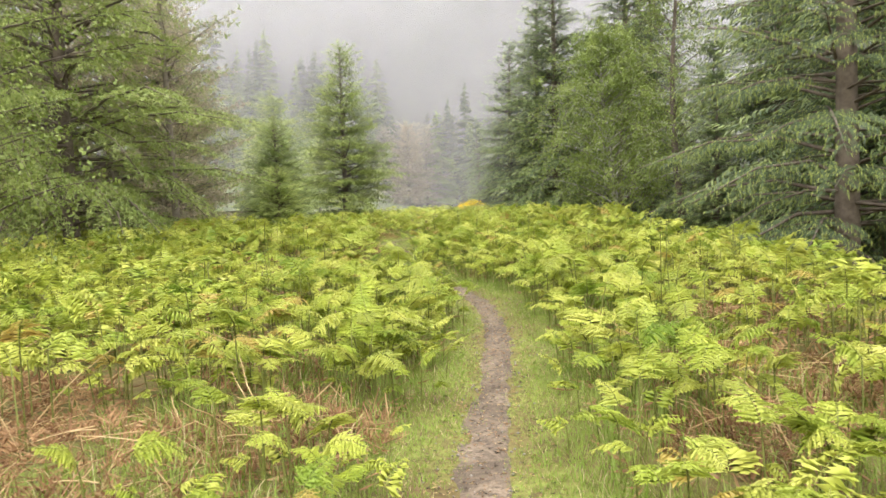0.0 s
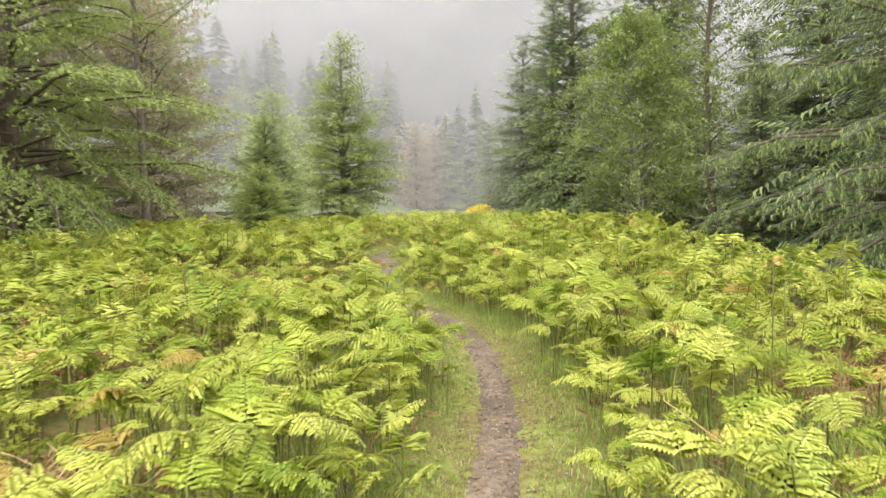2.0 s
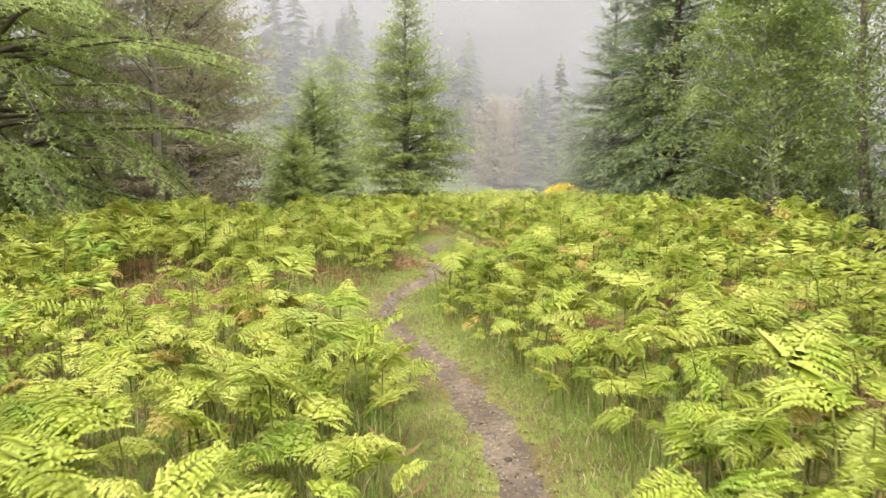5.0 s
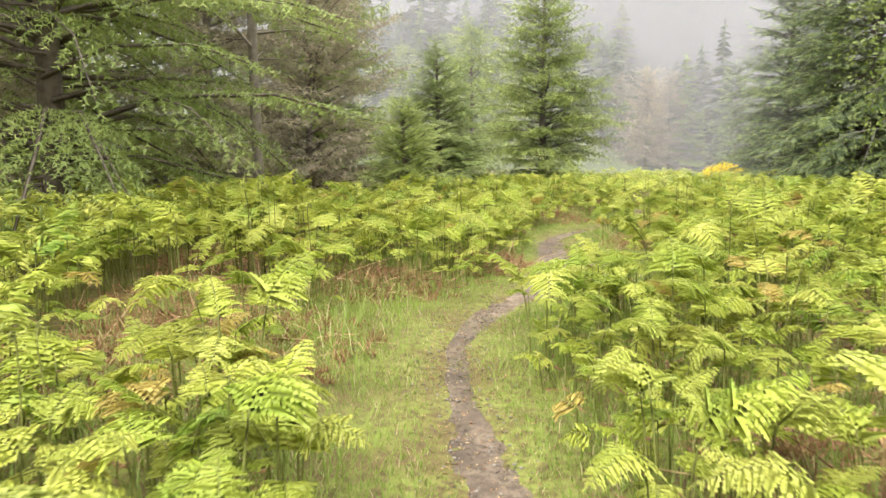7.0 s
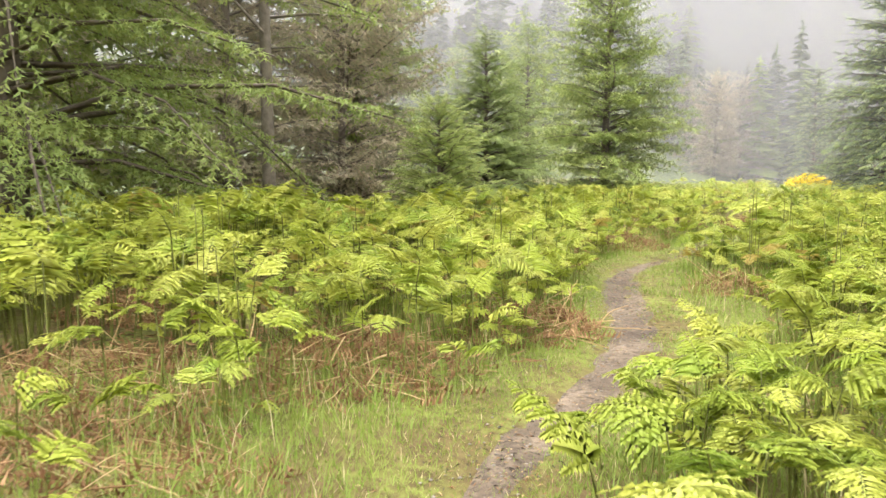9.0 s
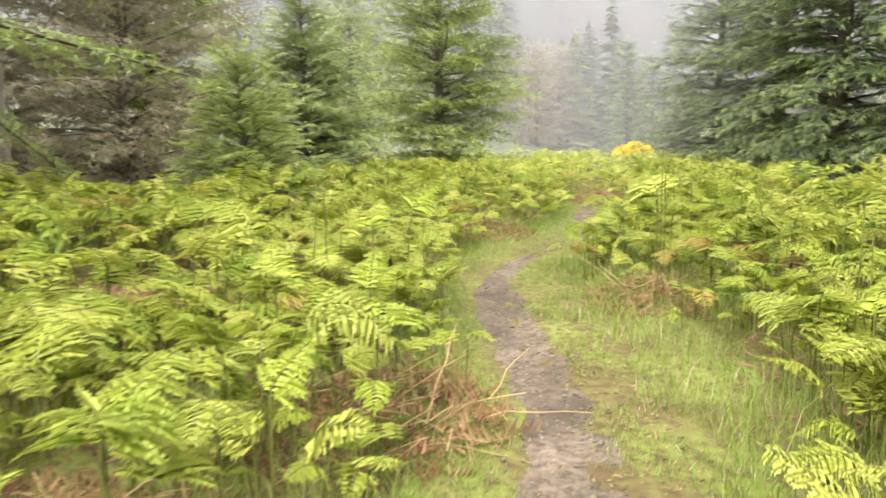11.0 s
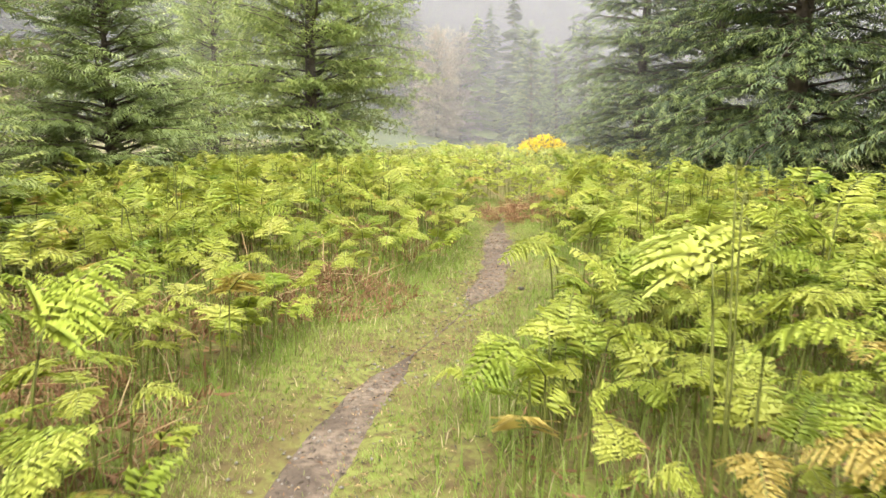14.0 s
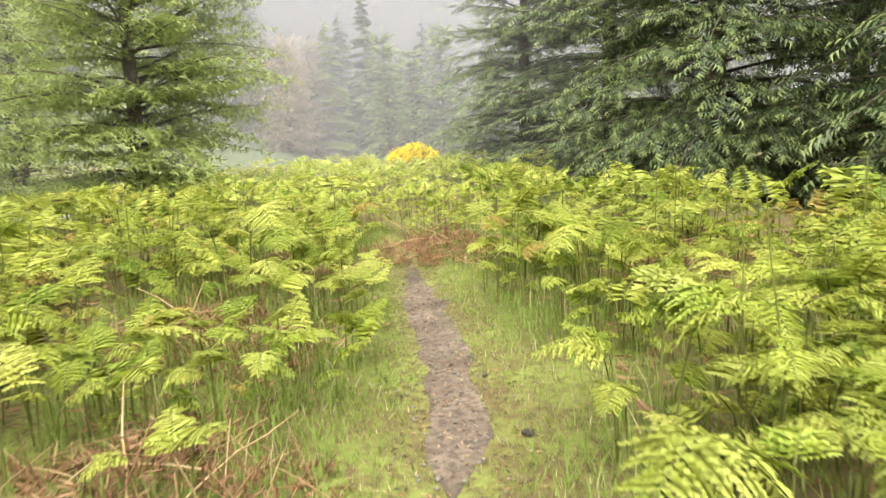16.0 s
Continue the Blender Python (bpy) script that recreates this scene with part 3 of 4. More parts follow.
# woods on the slope, too many to count
def spire(q, h, r, whorls=24, per=6):
    """A far conifer: whorls of ragged drooping boughs narrowing to a leader."""
    u = np.repeat(np.linspace(0.05, 0.985, whorls), per) + q.uniform(-0.04, 0.03, whorls * per)
    n = len(u)
    a = q.uniform(0, 6.283, n)
    l = (r * (1 - u) ** 0.68 + 0.1) * q.uniform(0.55, 1.15, n)
    d = np.stack([np.cos(a), np.sin(a), np.zeros(n)], 1) * l[:, None]
    side = np.stack([-np.sin(a), np.cos(a), np.zeros(n)], 1) * (l * 0.44)[:, None]
    up = np.array([0, 0, 1.0])
    c = u[:, None] * h * up
    fall = (l * q.uniform(0.1, 0.5, n))[:, None] * up
    left, right, tip = c + d * 0.62 + side - fall * 0.7, c + d * 0.62 - side - fall * 0.7, c + d - fall
    under = c - up * 0.55 * (1 - u[:, None]) - up * 0.1
    v = np.stack([c, left, tip, right, under], 1).reshape(-1, 3)
    b = (np.arange(n) * 5)[:, None]
    f = np.concatenate([b + np.array([[0, 1, 2]]), b + np.array([[0, 2, 3]]), b + np.array([[0, 2, 4]])])
    k = len(v)
    v = np.concatenate([v, [(0.07, 0, h * 0.85), (-0.07, 0, h * 0.85), (0, 0, h * 1.05)]])
    return v, np.concatenate([f, [(k, k + 1, k + 2)]])


q = np.random.RandomState(77)
spires = [spire(q, 10.0, (2.0, 2.5, 3.0, 2.2, 2.7)[k]) for k in range(5)]
w0 = broadleaf(42, 6.0, 2.6, 18, 5, 12, 0.30, 0.12, 0.4)[2].arrays()
needle, broad = Pile(), Pile()
for k in range(420):
    y = 92 + 105 * q.rand() ** 1.2
    x = q.uniform(-0.62, 0.45) * y + q.uniform(-6, 6)
    s, a = q.uniform(0.6, 1.2) + (q.uniform(0.2, 0.7) if q.rand() < 0.3 else 0), q.uniform(0, 6.28)
    rot = np.array([[math.cos(a), -math.sin(a), 0], [math.sin(a), math.cos(a), 0], [0, 0, 1]])
    at0 = np.array([x, y, float(lie(x, y)) - 0.3])
    if q.rand() < 0.85:
        v0, f0 = spires[q.randint(5)]
        needle.add(v0 @ rot.T * s + at0, f0, int(q.rand() < 0.4))
    else:
        broad.add(w0[0] @ rot.T * min(s, 1.2) + at0, w0[1], w0[2])
tagged(new("far_woods", needle.mesh("far_woods", [M_SPRUCE, M_LARCH])), "misty conifer wood covering the far slope", "woodland", kind="stuff")
tagged(new("far_broadleaf_woods", broad.mesh("far_broadleaf_woods", [M_BIRCH])), "misty pale broadleaf wood on the far slope", "woodland", kind="stuff")


# ---- gorse ----
def gorse(x, y, seed):
    q = np.random.RandomState(seed)
    base = new("gorse_bush")
    stems, spines, bloom = Pile(), Pile(), Pile()
    P, X, F, FX = [], [], [], []
    for k in range(90):
        a, t = q.uniform(0, 6.28), q.uniform(0.1, 1.0)
        d = np.array([math.cos(a) * t * 0.95, math.sin(a) * t * 0.75, 0.92 * (1 - 0.45 * t * t) * q.uniform(0.75, 1.1)])
        ts = np.linspace(0, 1, 4)[:, None]
        line = d * ts * np.array([1, 1, 1]) + np.array([0, 0, 0.12]) * np.sin(ts * 3.1)
        stems.add(*tube(line, np.array([0.012, 0.009, 0.006, 0.003]), 3))
        g = q.uniform(0.35, 1.03, (55, 1))
        P.append(d * g + q.normal(0, 0.05, (55, 3)))
        X.append(unit(d[None] + q.normal(0, 0.6, (55, 3))))
        if q.rand() < 0.9:
            g = q.uniform(0.7, 1.12, (80, 1))
            F.append(d * g + q.normal(0, 0.055, (80, 3)))
            FX.append(unit(d[None] + q.normal(0, 0.8, (80, 3))))
    for pile, pp, xx, size in ((spines, P, X, 0.09), (bloom, F, FX, 0.085)):
        pp, xx = np.concatenate(pp), np.concatenate(xx)
        yy = unit(np.cross(xx, q.normal(0, 1, xx.shape)))
        pile.stamp(LEAF, pp, xx * size, yy * size, np.cross(xx, yy) * size)
    child("trunk", stems.mesh("trunk", [M_TWIG]), base)
    child("foliage", spines.mesh("foliage", [M_GORSE]), base)
    child("blossom", bloom.mesh("blossom", [M_FLOWER]), base, "bright yellow gorse blossom")
    base.matrix_basis = pose(x, y, float(lie(x, y)) - 0.02)
    return tagged(base, "gorse bush covered in bright yellow flowers on the crest", "bush")


gorse(1.95, 50.5, 50)


# ---- bracken ----
def weld(v, f):
    """Joins the corners that lie together."""
    u, back = np.unique(np.round(np.asarray(v, dtype=float), 4), axis=0, return_inverse=True)
    f = back.reshape(-1)[np.asarray(f)]
    f = f[(f[:, 0] != f[:, 1]) & (f[:, 1] != f[:, 2]) & (f[:, 0] != f[:, 2])]
    return u.astype(np.float32), f


def pinna(pile, p, e, across, w, lod, q):
    """One side-leaf of a frond: narrow leaflets in a comb along its midrib from p towards e."""
    nrm = np.cross(e, across)
    sag = np.array([0, 0, -q.uniform(0.10, 0.45) * w])
    if lod == 3:
        wide = 0.17 * w
        pile.add([p, p + e * w * 0.4 + across * wide + sag * 0.15, p + e * w + sag, p + e * w * 0.3 - across * wide + sag * 0.15], [(0, 1, 2), (0, 2, 3)])
        return
    m = int(np.clip(w / (0.013, 0.024, 0.06)[lod], (4, 3, 2)[lod], (10, 5, 2)[lod]))
    rib = [p + e * w * (j / m) + sag * (j / m) ** 2 for j in range(m + 1)]
    V, F = list(rib), []
    for j in range(m):
        lw = w * (0.155, 0.17, 0.21)[lod] * (1 - (j / m) ** 1.6 * 0.85) + 0.003
        for sg in (-1, 1):
            F.append((j, len(V), min(j + 2, m)))
            V.append(rib[j] + (rib[j + 1] - rib[j]) * 1.25 + across * sg * lw + nrm * lw * q.uniform(-0.3, 0.3))
    pile.add(V, F)


def frond(q, tall, lod):
    """A bracken frond: upright stem, and a feathered blade that arches over."""
    hs, lr = tall * q.uniform(0.56, 0.80), (0.12 + 0.27 * tall) * q.uniform(0.75, 1.2)
    lean, t0, t1 = q.uniform(0.0, 0.16), radians(q.uniform(48, 82)), radians(q.uniform(-45, 26))
    pts = [np.array([lean * hs * s * s, 0, hs * s]) for s in (0, 0.4, 0.75, 1.0)]
    ss = np.linspace(0, 1, 9)
    line = [pts[-1]]
    for s in ss[1:]:
        a = t0 + (t1 - t0) * min(1, s * 1.5)
        line.append(line[-1] + np.array([math.cos(a), 0.0, math.sin(a)]) * lr / 8)
    line = np.array(line)
    spine, thick = pts + [line[4], line[8]], [0.0065, 0.006, 0.005, 0.004, 0.0025, 0.001]
    if lod:
        spine, thick = (spine[0:4:3] + spine[4:], [0.0065, 0.0045, 0.0025, 0.001]) if lod == 1 else (spine[0:4:3], [0.007, 0.004])
    stem = tube(np.array(spine), np.array(thick) * (0.7 + 0.5 * tall), 4 if lod == 0 else 3)
    pile = Pile()
    pairs = (14, 10, 9, 6)[lod]
    broad = q.uniform(0.40, 0.58)
    tilt = q.uniform(-0.3, 0.3)
    last = None
    for k in range(pairs):
        s = 0.02 + 0.94 * k / pairs
        p = np.array([np.interp(s, ss, line[:, i]) for i in range(3)])
        t = unit(np.array([np.interp(min(1, s + 0.06), ss, line[:, i]) for i in range(3)]) - p)
        if last is not None:
            pile.add([last, last + np.array([0, 0.004, 0]), p], [(0, 1, 2)])
        last = p
        w = lr * (broad * (1 - s) ** 0.8 * (0.85 if k == 0 else 1.0) + 0.035)
        for side in (-1, 1):
            e = unit(t * q.uniform(0.15, 0.5) + np.array([0, side, 0]) + np.array([0, 0, side * tilt + q.uniform(-0.2, 0.2)]))
            across = unit(t - e * np.dot(t, e))
            pinna(pile, p, e, across, w * q.uniform(0.85, 1.12), lod, q)
    t = unit(line[8] - line[6])
    pinna(pile, last, t, np.array([0, 1.0, 0]), lr * 0.12, lod, q)
    return stem, weld(*pile.arrays()[:2])


def turn_to(v, yaw, pitch, roll, move):
    m = np.array((Matrix.Rotation(yaw, 3, "Z") @ Matrix.Rotation(pitch, 3, "Y") @ Matrix.Rotation(roll, 3, "X")))
    return v @ m.T + np.asarray(move)


def bracken_arrays(seed, lod, tall, count):
    """A bracken clump: its stems in one, and its fronds, already set in place."""
    q = np.random.RandomState(seed)
    stems, fronds = [], []
    face = q.uniform(0, 6.28)
    for k in range(count):
        (sv, sf), (v, f) = frond(q, tall * q.uniform(0.72, 1.1), lod)
        yaw = face + 6.283 * k / count + q.uniform(-0.6, 0.6)
        out = q.uniform(0.04, 0.17)
        at0 = (out * math.cos(yaw), out * math.sin(yaw), 0)
        stems.append((turn_to(sv, yaw, 0, 0, at0), sf))
        fronds.append((turn_to(v, yaw, 0, 0, at0), f))
    return stems, fronds


def clear_width(y):
    """How far the grass verge reaches on either side of the path."""
    left = 0.49 + 0.75 * ease(11.5, 13.5, y) * (1 - ease(15.8, 17.0, y)) + 0.1 * smooth_noise(y, y * 0, 0.6, 61) + 0.25 * ease(22.6, 23.6, y) * (1 - ease(25.5, 27, y))
    right = 0.55 + 0.35 * ease(3, 5, -y + 7) + 0.65 * ease(16.5, 18.2, y) * (1 - ease(21.5, 22.6, y)) + 0.14 * ease(19, 20, y) * (1 - ease(23.4, 24.2, y)) + 0.25 * ease(23, 24, y) * (1 - ease(27, 28, y)) + 0.1 * smooth_noise(y, y * 0, 0.6, 62)
    return left, right


# heaps of last year's dead bracken: x, y, radius
HEAPS = [(-2.3, 3.9, 1.1), (-1.0, 4.5, 0.6), (-3.6, 5.4, 0.9), (-1.6, 6.2, 0.5), (2.3, 5.6, 0.8), (1.7, 4.1, 0.5), (3.2, 7.8, 0.8), (2.4, 11.2, 0.6), (-2.9, 14.3, 1.2), (-4.0, 15.8, 1.0), (-1.95, 18.6, 0.6), (-2.7, 17.0, 0.8),
         (-0.45, 21.4, 0.45), (-3.2, 22.6, 0.8), (-3.6, 24.2, 0.8), (-2.3, 25.2, 0.7), (-0.2, 30.6, 0.8), (1.4, 28.5, 0.6), (-4.4, 20.5, 1.0), (1.0, 13.4, 0.5), (-2.2, 27.4, 0.7), (3.4, 25.5, 0.6), (-1.9, 29.6, 0.6), (-5.4, 18.0, 0.8), (2.2, 15.2, 0.5), (-3.4, 9.2, 0.6), (1.6, 31.5, 0.6), (5.6, 11.6, 0.9), (6.3, 14.6, 1.0), (5.7, 17.6, 0.9), (6.6, 9.4, 0.8), (6.2, 20.6, 0.8), (-2.0, 2.9, 0.7), (2.9, 4.4, 0.7), (-4.9, 12.2, 0.6)]
HEAPS = [(x, y, 1.02 * r) for x, y, r in HEAPS]
HX, HY, HR = (np.array(c) for c in zip(*HEAPS))


def fern_here(x, y):
    d = x - float(track_x(y))
    l, r = clear_width(y)
    if -l < d < r and y < 31.5:
        return 0.0
    if 4.6 + 0.6 * math.sin(y * 0.7) < x < 7.6 and y < 27:
        return 0.16
    if x >= 7.6 and y < 27 or x > 3.2 + 0.5 * math.sin(y) and y > 29:
        return 0.0
    if x < -11.3 + 0.8 * math.sin(y * 0.5) or (y > 33 and x < -5.5) or (y > 44 and x < -2.5):
        return 0.0
    if abs(x - 1.7) < 1.2 and 46 < y < 49:
        return 0.0
    inside = HR[(HX - x) ** 2 + (HY - y) ** 2 < HR ** 2]
    if len(inside):
        return 0.15 if inside.max() > 0.95 else 0.25
    if y < 3.3 and abs(d) > 0.8 or y < 4.4 and d > 0.5:
        return 0.33
    return 0.98 - (0.7 if abs(d) < 3.5 else 0.4) * min(1.0, max(0.0, float(smooth_noise(x, y, 0.42, 90)) * 1.7))


near_sets = []
for k in range(14):
    tall = (0.40, 0.48, 0.56, 0.62, 0.68, 0.74, 0.80, 0.52, 0.64, 0.44, 0.72, 0.86, 0.58, 0.66)[k]
    stems, fronds = bracken_arrays(100 + k, 0, tall, 3)
    base = new("bracken_plant")
    base.empty_display_size = 0.1
    for sv, sf in stems:
        child("stem", mesh_of("stem", sv, sf, [M_STIPE]), base)
    for v, f in fronds:
        child("frond", mesh_of("frond", v, f, [M_FERN]), base)
    tagged(base, "bracken plant with bright yellow-green feathery fronds beside the path", "fern", "bracken along the path")
    near_sets.append(base)
fine_sets = [bracken_arrays(150 + k, 0, 0.46 + 0.04 * k, 2) for k in range(10)]
mid_sets = [bracken_arrays(200 + k, 1, 0.44 + 0.04 * k, 2 + k % 2) for k in range(12)]
next_sets = [bracken_arrays(250 + k, 2, 0.46 + 0.04 * k, 2 + k % 2) for k in range(12)]
far_sets = [bracken_arrays(300 + k, 3, 0.48 + 0.04 * k, 2 + k % 2) for k in range(10)]
low_sets = [bracken_arrays(350 + k, 2, 0.20 + 0.03 * k, 2) for k in range(8)]
field_leaf, field_stem = Pile(), Pile()


def sow(sets, px, py_, q, s):
    """Sets one clump into the joined bed."""
    stems, fronds = sets[q.randint(len(sets))]
    a = q.uniform(0, 6.28)
    rot = np.array([[math.cos(a), -math.sin(a), 0], [math.sin(a), math.cos(a), 0], [0, 0, 1]]) * s
    at0 = np.array([px, py_, float(lie(px, py_)) - 0.01])
    for v, f in fronds:
        field_leaf.add(v @ rot.T + at0, f)
    for v, f in stems:
        field_stem.add(v @ rot.T + at0, f)


q = np.random.RandomState(9)
singles = []
y = -1.0
while y < 49.5:
    dense = 0.29 if y < 31 else 0.36
    x = -12.0
    while x < 7.6:
        px, py_ = x + q.uniform(-0.2, 0.2), y + q.uniform(-0.2, 0.2)
        x += dense
        if q.rand() > fern_here(px, py_):
            continue
        d = abs(px - float(track_x(py_)))
        s = q.uniform(0.82, 1.12) * (1.0 + 0.15 * float(smooth_noise(px, py_, 1.2, 71)) + 0.22 * float(ease(-1.8, -3.5, px) * ease(13, 17, py_) * (1 - ease(23, 27, py_))) + 0.2 * float(ease(-0.2, 0.6, px) * ease(17, 19, py_) * (1 - ease(23, 26, py_)))) * (0.84 if d < 0.75 else 1.0)
        if d < 1.5 and 2.2 < py_ < 29.5:
            singles.append((px, py_, s))
        elif d < 2.1 and 3 < py_ < 28:
            sow(fine_sets, px, py_, q, s)
        else:
            sow(mid_sets if d < 3.0 and py_ < 30 else next_sets if d < 6.5 and py_ < 33 else far_sets, px, py_, q, s)
    y += dense
# young low fronds between the taller ones
for k in range(1500):
    py_, px = q.uniform(1.5, 31), q.uniform(-4.6, 4.2)
    if fern_here(px, py_) > 0.3:
        sow(low_sets, px, py_, q, q.uniform(0.8, 1.3))
q.shuffle(singles)
for k, (px, py_, s) in enumerate(singles):
    if k < 295:
        m = pose(px, py_, float(lie(px, py_)) - 0.01, 0, 0, q.uniform(0, 360))
        ob = near_sets[k] if k < 14 else copy_thing(near_sets[k % 14], m)
        ob.matrix_basis = m
        ob.scale = (s, s, s)
    else:
        sow(fine_sets, px, py_, q, s)
tagged(new("bracken_field", field_leaf.mesh("bracken_field", [M_FERN_FAR_LIT])), "wide bed of bright yellow-green bracken filling the clearing", "bracken", kind="stuff")
tagged(new("bracken_stems", field_stem.mesh("bracken_stems", [M_STIPE])), "dark upright stems under the bracken fronds", "bracken stems", kind="stuff")


# ---- tall young bracken, tips still curled ----
def young(x, y, tall, seed):
    q = np.random.RandomState(seed)
    base = new("young_bracken")
    stems, fronds = bracken_arrays(seed, 0, tall, 2)
    for sv, sf in stems:
        child("stem", mesh_of("stem", sv, sf, [M_STIPE]), base)
    for v, f in fronds:
        child("frond", mesh_of("frond", v, f, [M_FERN]), base)
    for k in range(2):
        hh, yaw = tall * q.uniform(0.92, 1.12), q.uniform(0, 6.28)
        a = np.linspace(0, 7.5, 14)
        rad = 0.026 * (1 - a / 10)
        curl = np.stack([0.026 - rad * np.cos(a), a * 0, hh + rad * np.sin(a)], 1)
        line = np.concatenate([np.array([(0.0, 0, 0), (0.02, 0, hh * 0.5), (0.0, 0, hh * 0.85)]), curl])
        v, f = tube(line, np.concatenate([[0.005, 0.0045, 0.0035], np.linspace(0.0035, 0.0065, 14)]), 5)
        child("crozier", mesh_of("crozier", turn_to(v, yaw, q.uniform(-0.08, 0.08), 0, (0.05 * math.cos(yaw), 0.05 * math.sin(yaw), 0)), f, [M_STIPE]), base, "curled fiddlehead not yet unrolled")
    base.matrix_basis = pose(x, y, float(lie(x, y)) - 0.01)
    tagged(base, "tall young bracken with curled tips standing above the rest", "fern", "tall young bracken")


for k, (x, y, tall) in enumerate(((-0.28, 22.1, 1.12), (-4.4, 17.2, 1.08), (-4.9, 18.3, 1.05), (-3.7, 16.7, 1.0), (1.6, 26.4, 1.0), (-3.7, 28.0, 0.98), (0.9, 27.6, 0.95), (2.6, 26.2, 1.0), (-2.9, 30.2, 0.95), (-5.2, 26.0, 0.95), (3.4, 24.2, 0.95), (1.9, 16.5, 0.9), (-6.2, 20.5, 1.0), (3.9, 9.8, 0.8), (3.5, 12.6, 0.85))):
    young(x, y, tall, 460 + k)
q = np.random.RandomState(47)
for k in range(26):
    y = 7.0 + k * 1.02
    x = float(track_x(y)) + (-1 if k % 2 else 1) * q.uniform(1.3, 3.8)
    if fern_here(x, y) > 0.3:
        young(x, y, q.uniform(0.80, 0.98), 1460 + k)


# ---- dead bracken heaps ----
def heap(x, y, r, seed):
    q = np.random.RandomState(seed)
    stalks, litter = Pile(), Pile()
    for k in range(int(230 * r)):
        a, t = q.uniform(0, 6.28), r * math.sqrt(q.rand())
        p = np.array([math.cos(a) * t, math.sin(a) * t, 0])
        p[2] = float(lie(x + p[0], y + p[1])) - float(lie(x, y)) + 0.02 + 0.34 * (1 - t / r) * q.rand()
        d = unit(np.array([q.normal(), q.normal(), q.normal(0, 0.35) if q.rand() < 0.7 else q.normal(0, 2.0)]))
        l = q.uniform(0.15, 0.5)
        ts = np.linspace(-0.5, 0.5, 4)[:, None]
        line = p + d * l * ts + np.array([0, 0, 0.1]) * l * (0.25 - ts * ts)
        line[:, 2] = np.maximum(line[:, 2], 0.0)
        stalks.add(*tube(line, np.full(4, q.uniform(0.002, 0.0045)), 3), q.randint(2))
    n = int(480 * r)
    a, t = q.uniform(0, 6.28, n), r * np.sqrt(q.rand(n)) * 1.1
    P = np.stack([np.cos(a) * t, np.sin(a) * t, 0.01 + 0.30 * np.maximum(0, 1 - t / r) * q.rand(n)], 1)
    X = unit(q.normal(0, 1, (n, 3)) * np.array([1, 1, 0.45]))
    Y = unit(np.cross(X, q.normal(0, 1, (n, 3)) + np.array([0, 0, 1.5])))
    L = q.uniform(0.06, 0.16, (n, 1))
    litter.stamp(SHOOT_HANG, P, X * L, Y * L * 0.8, np.cross(X, Y) * L)
    base = new("dead_bracken_heap")
    for ob in (child("stalk_tangle", stalks.mesh("stalk_tangle", [M_DEAD, M_STRAW]), base), child("litter", litter.mesh("litter", [M_DEAD, M_DEAD]), base)):
        ob["kind"] = "stuff"
    base.matrix_basis = pose(x, y, float(lie(x, y)))
    return tagged(base, "heap of rust-brown dead bracken stalks and litter among ferns", "dead bracken", "dead bracken heaps")


for k, (x, y, r) in enumerate(HEAPS):
    heap(x, y, r, 400 + k)


# ---- litter carpet under the bracken ----
q = np.random.RandomState(480)
n = 26000
yy, xx = q.uniform(1.5, 31, n), q.uniform(-5.2, 4.6, n)
dd = xx - track_x(yy)
ll, rr = clear_width(yy)
keep = (dd < -ll * 1.1) | (dd > rr * 1.1)
xx, yy = xx[keep], yy[keep]
n = len(xx)
P = np.stack([xx, yy, lie(xx, yy) + q.uniform(0.004, 0.05, n)], 1)
X = unit(q.normal(0, 1, (n, 3)) * np.array([1, 1, 0.3]))
Y = unit(np.cross(X, q.normal(0, 0.6, (n, 3)) + np.array([0, 0, 1.0])))
L = q.uniform(0.05, 0.22, (n, 1))
carpet = Pile()
carpet.stamp(LEAF, P, X * L, Y * np.minimum(L, 0.05) * 0.25, np.cross(X, Y) * L)
tagged(new("bracken_litter", carpet.mesh("bracken_litter", [M_DEAD])), "flattened rust-brown bracken litter covering the ground", "litter", kind="stuff")


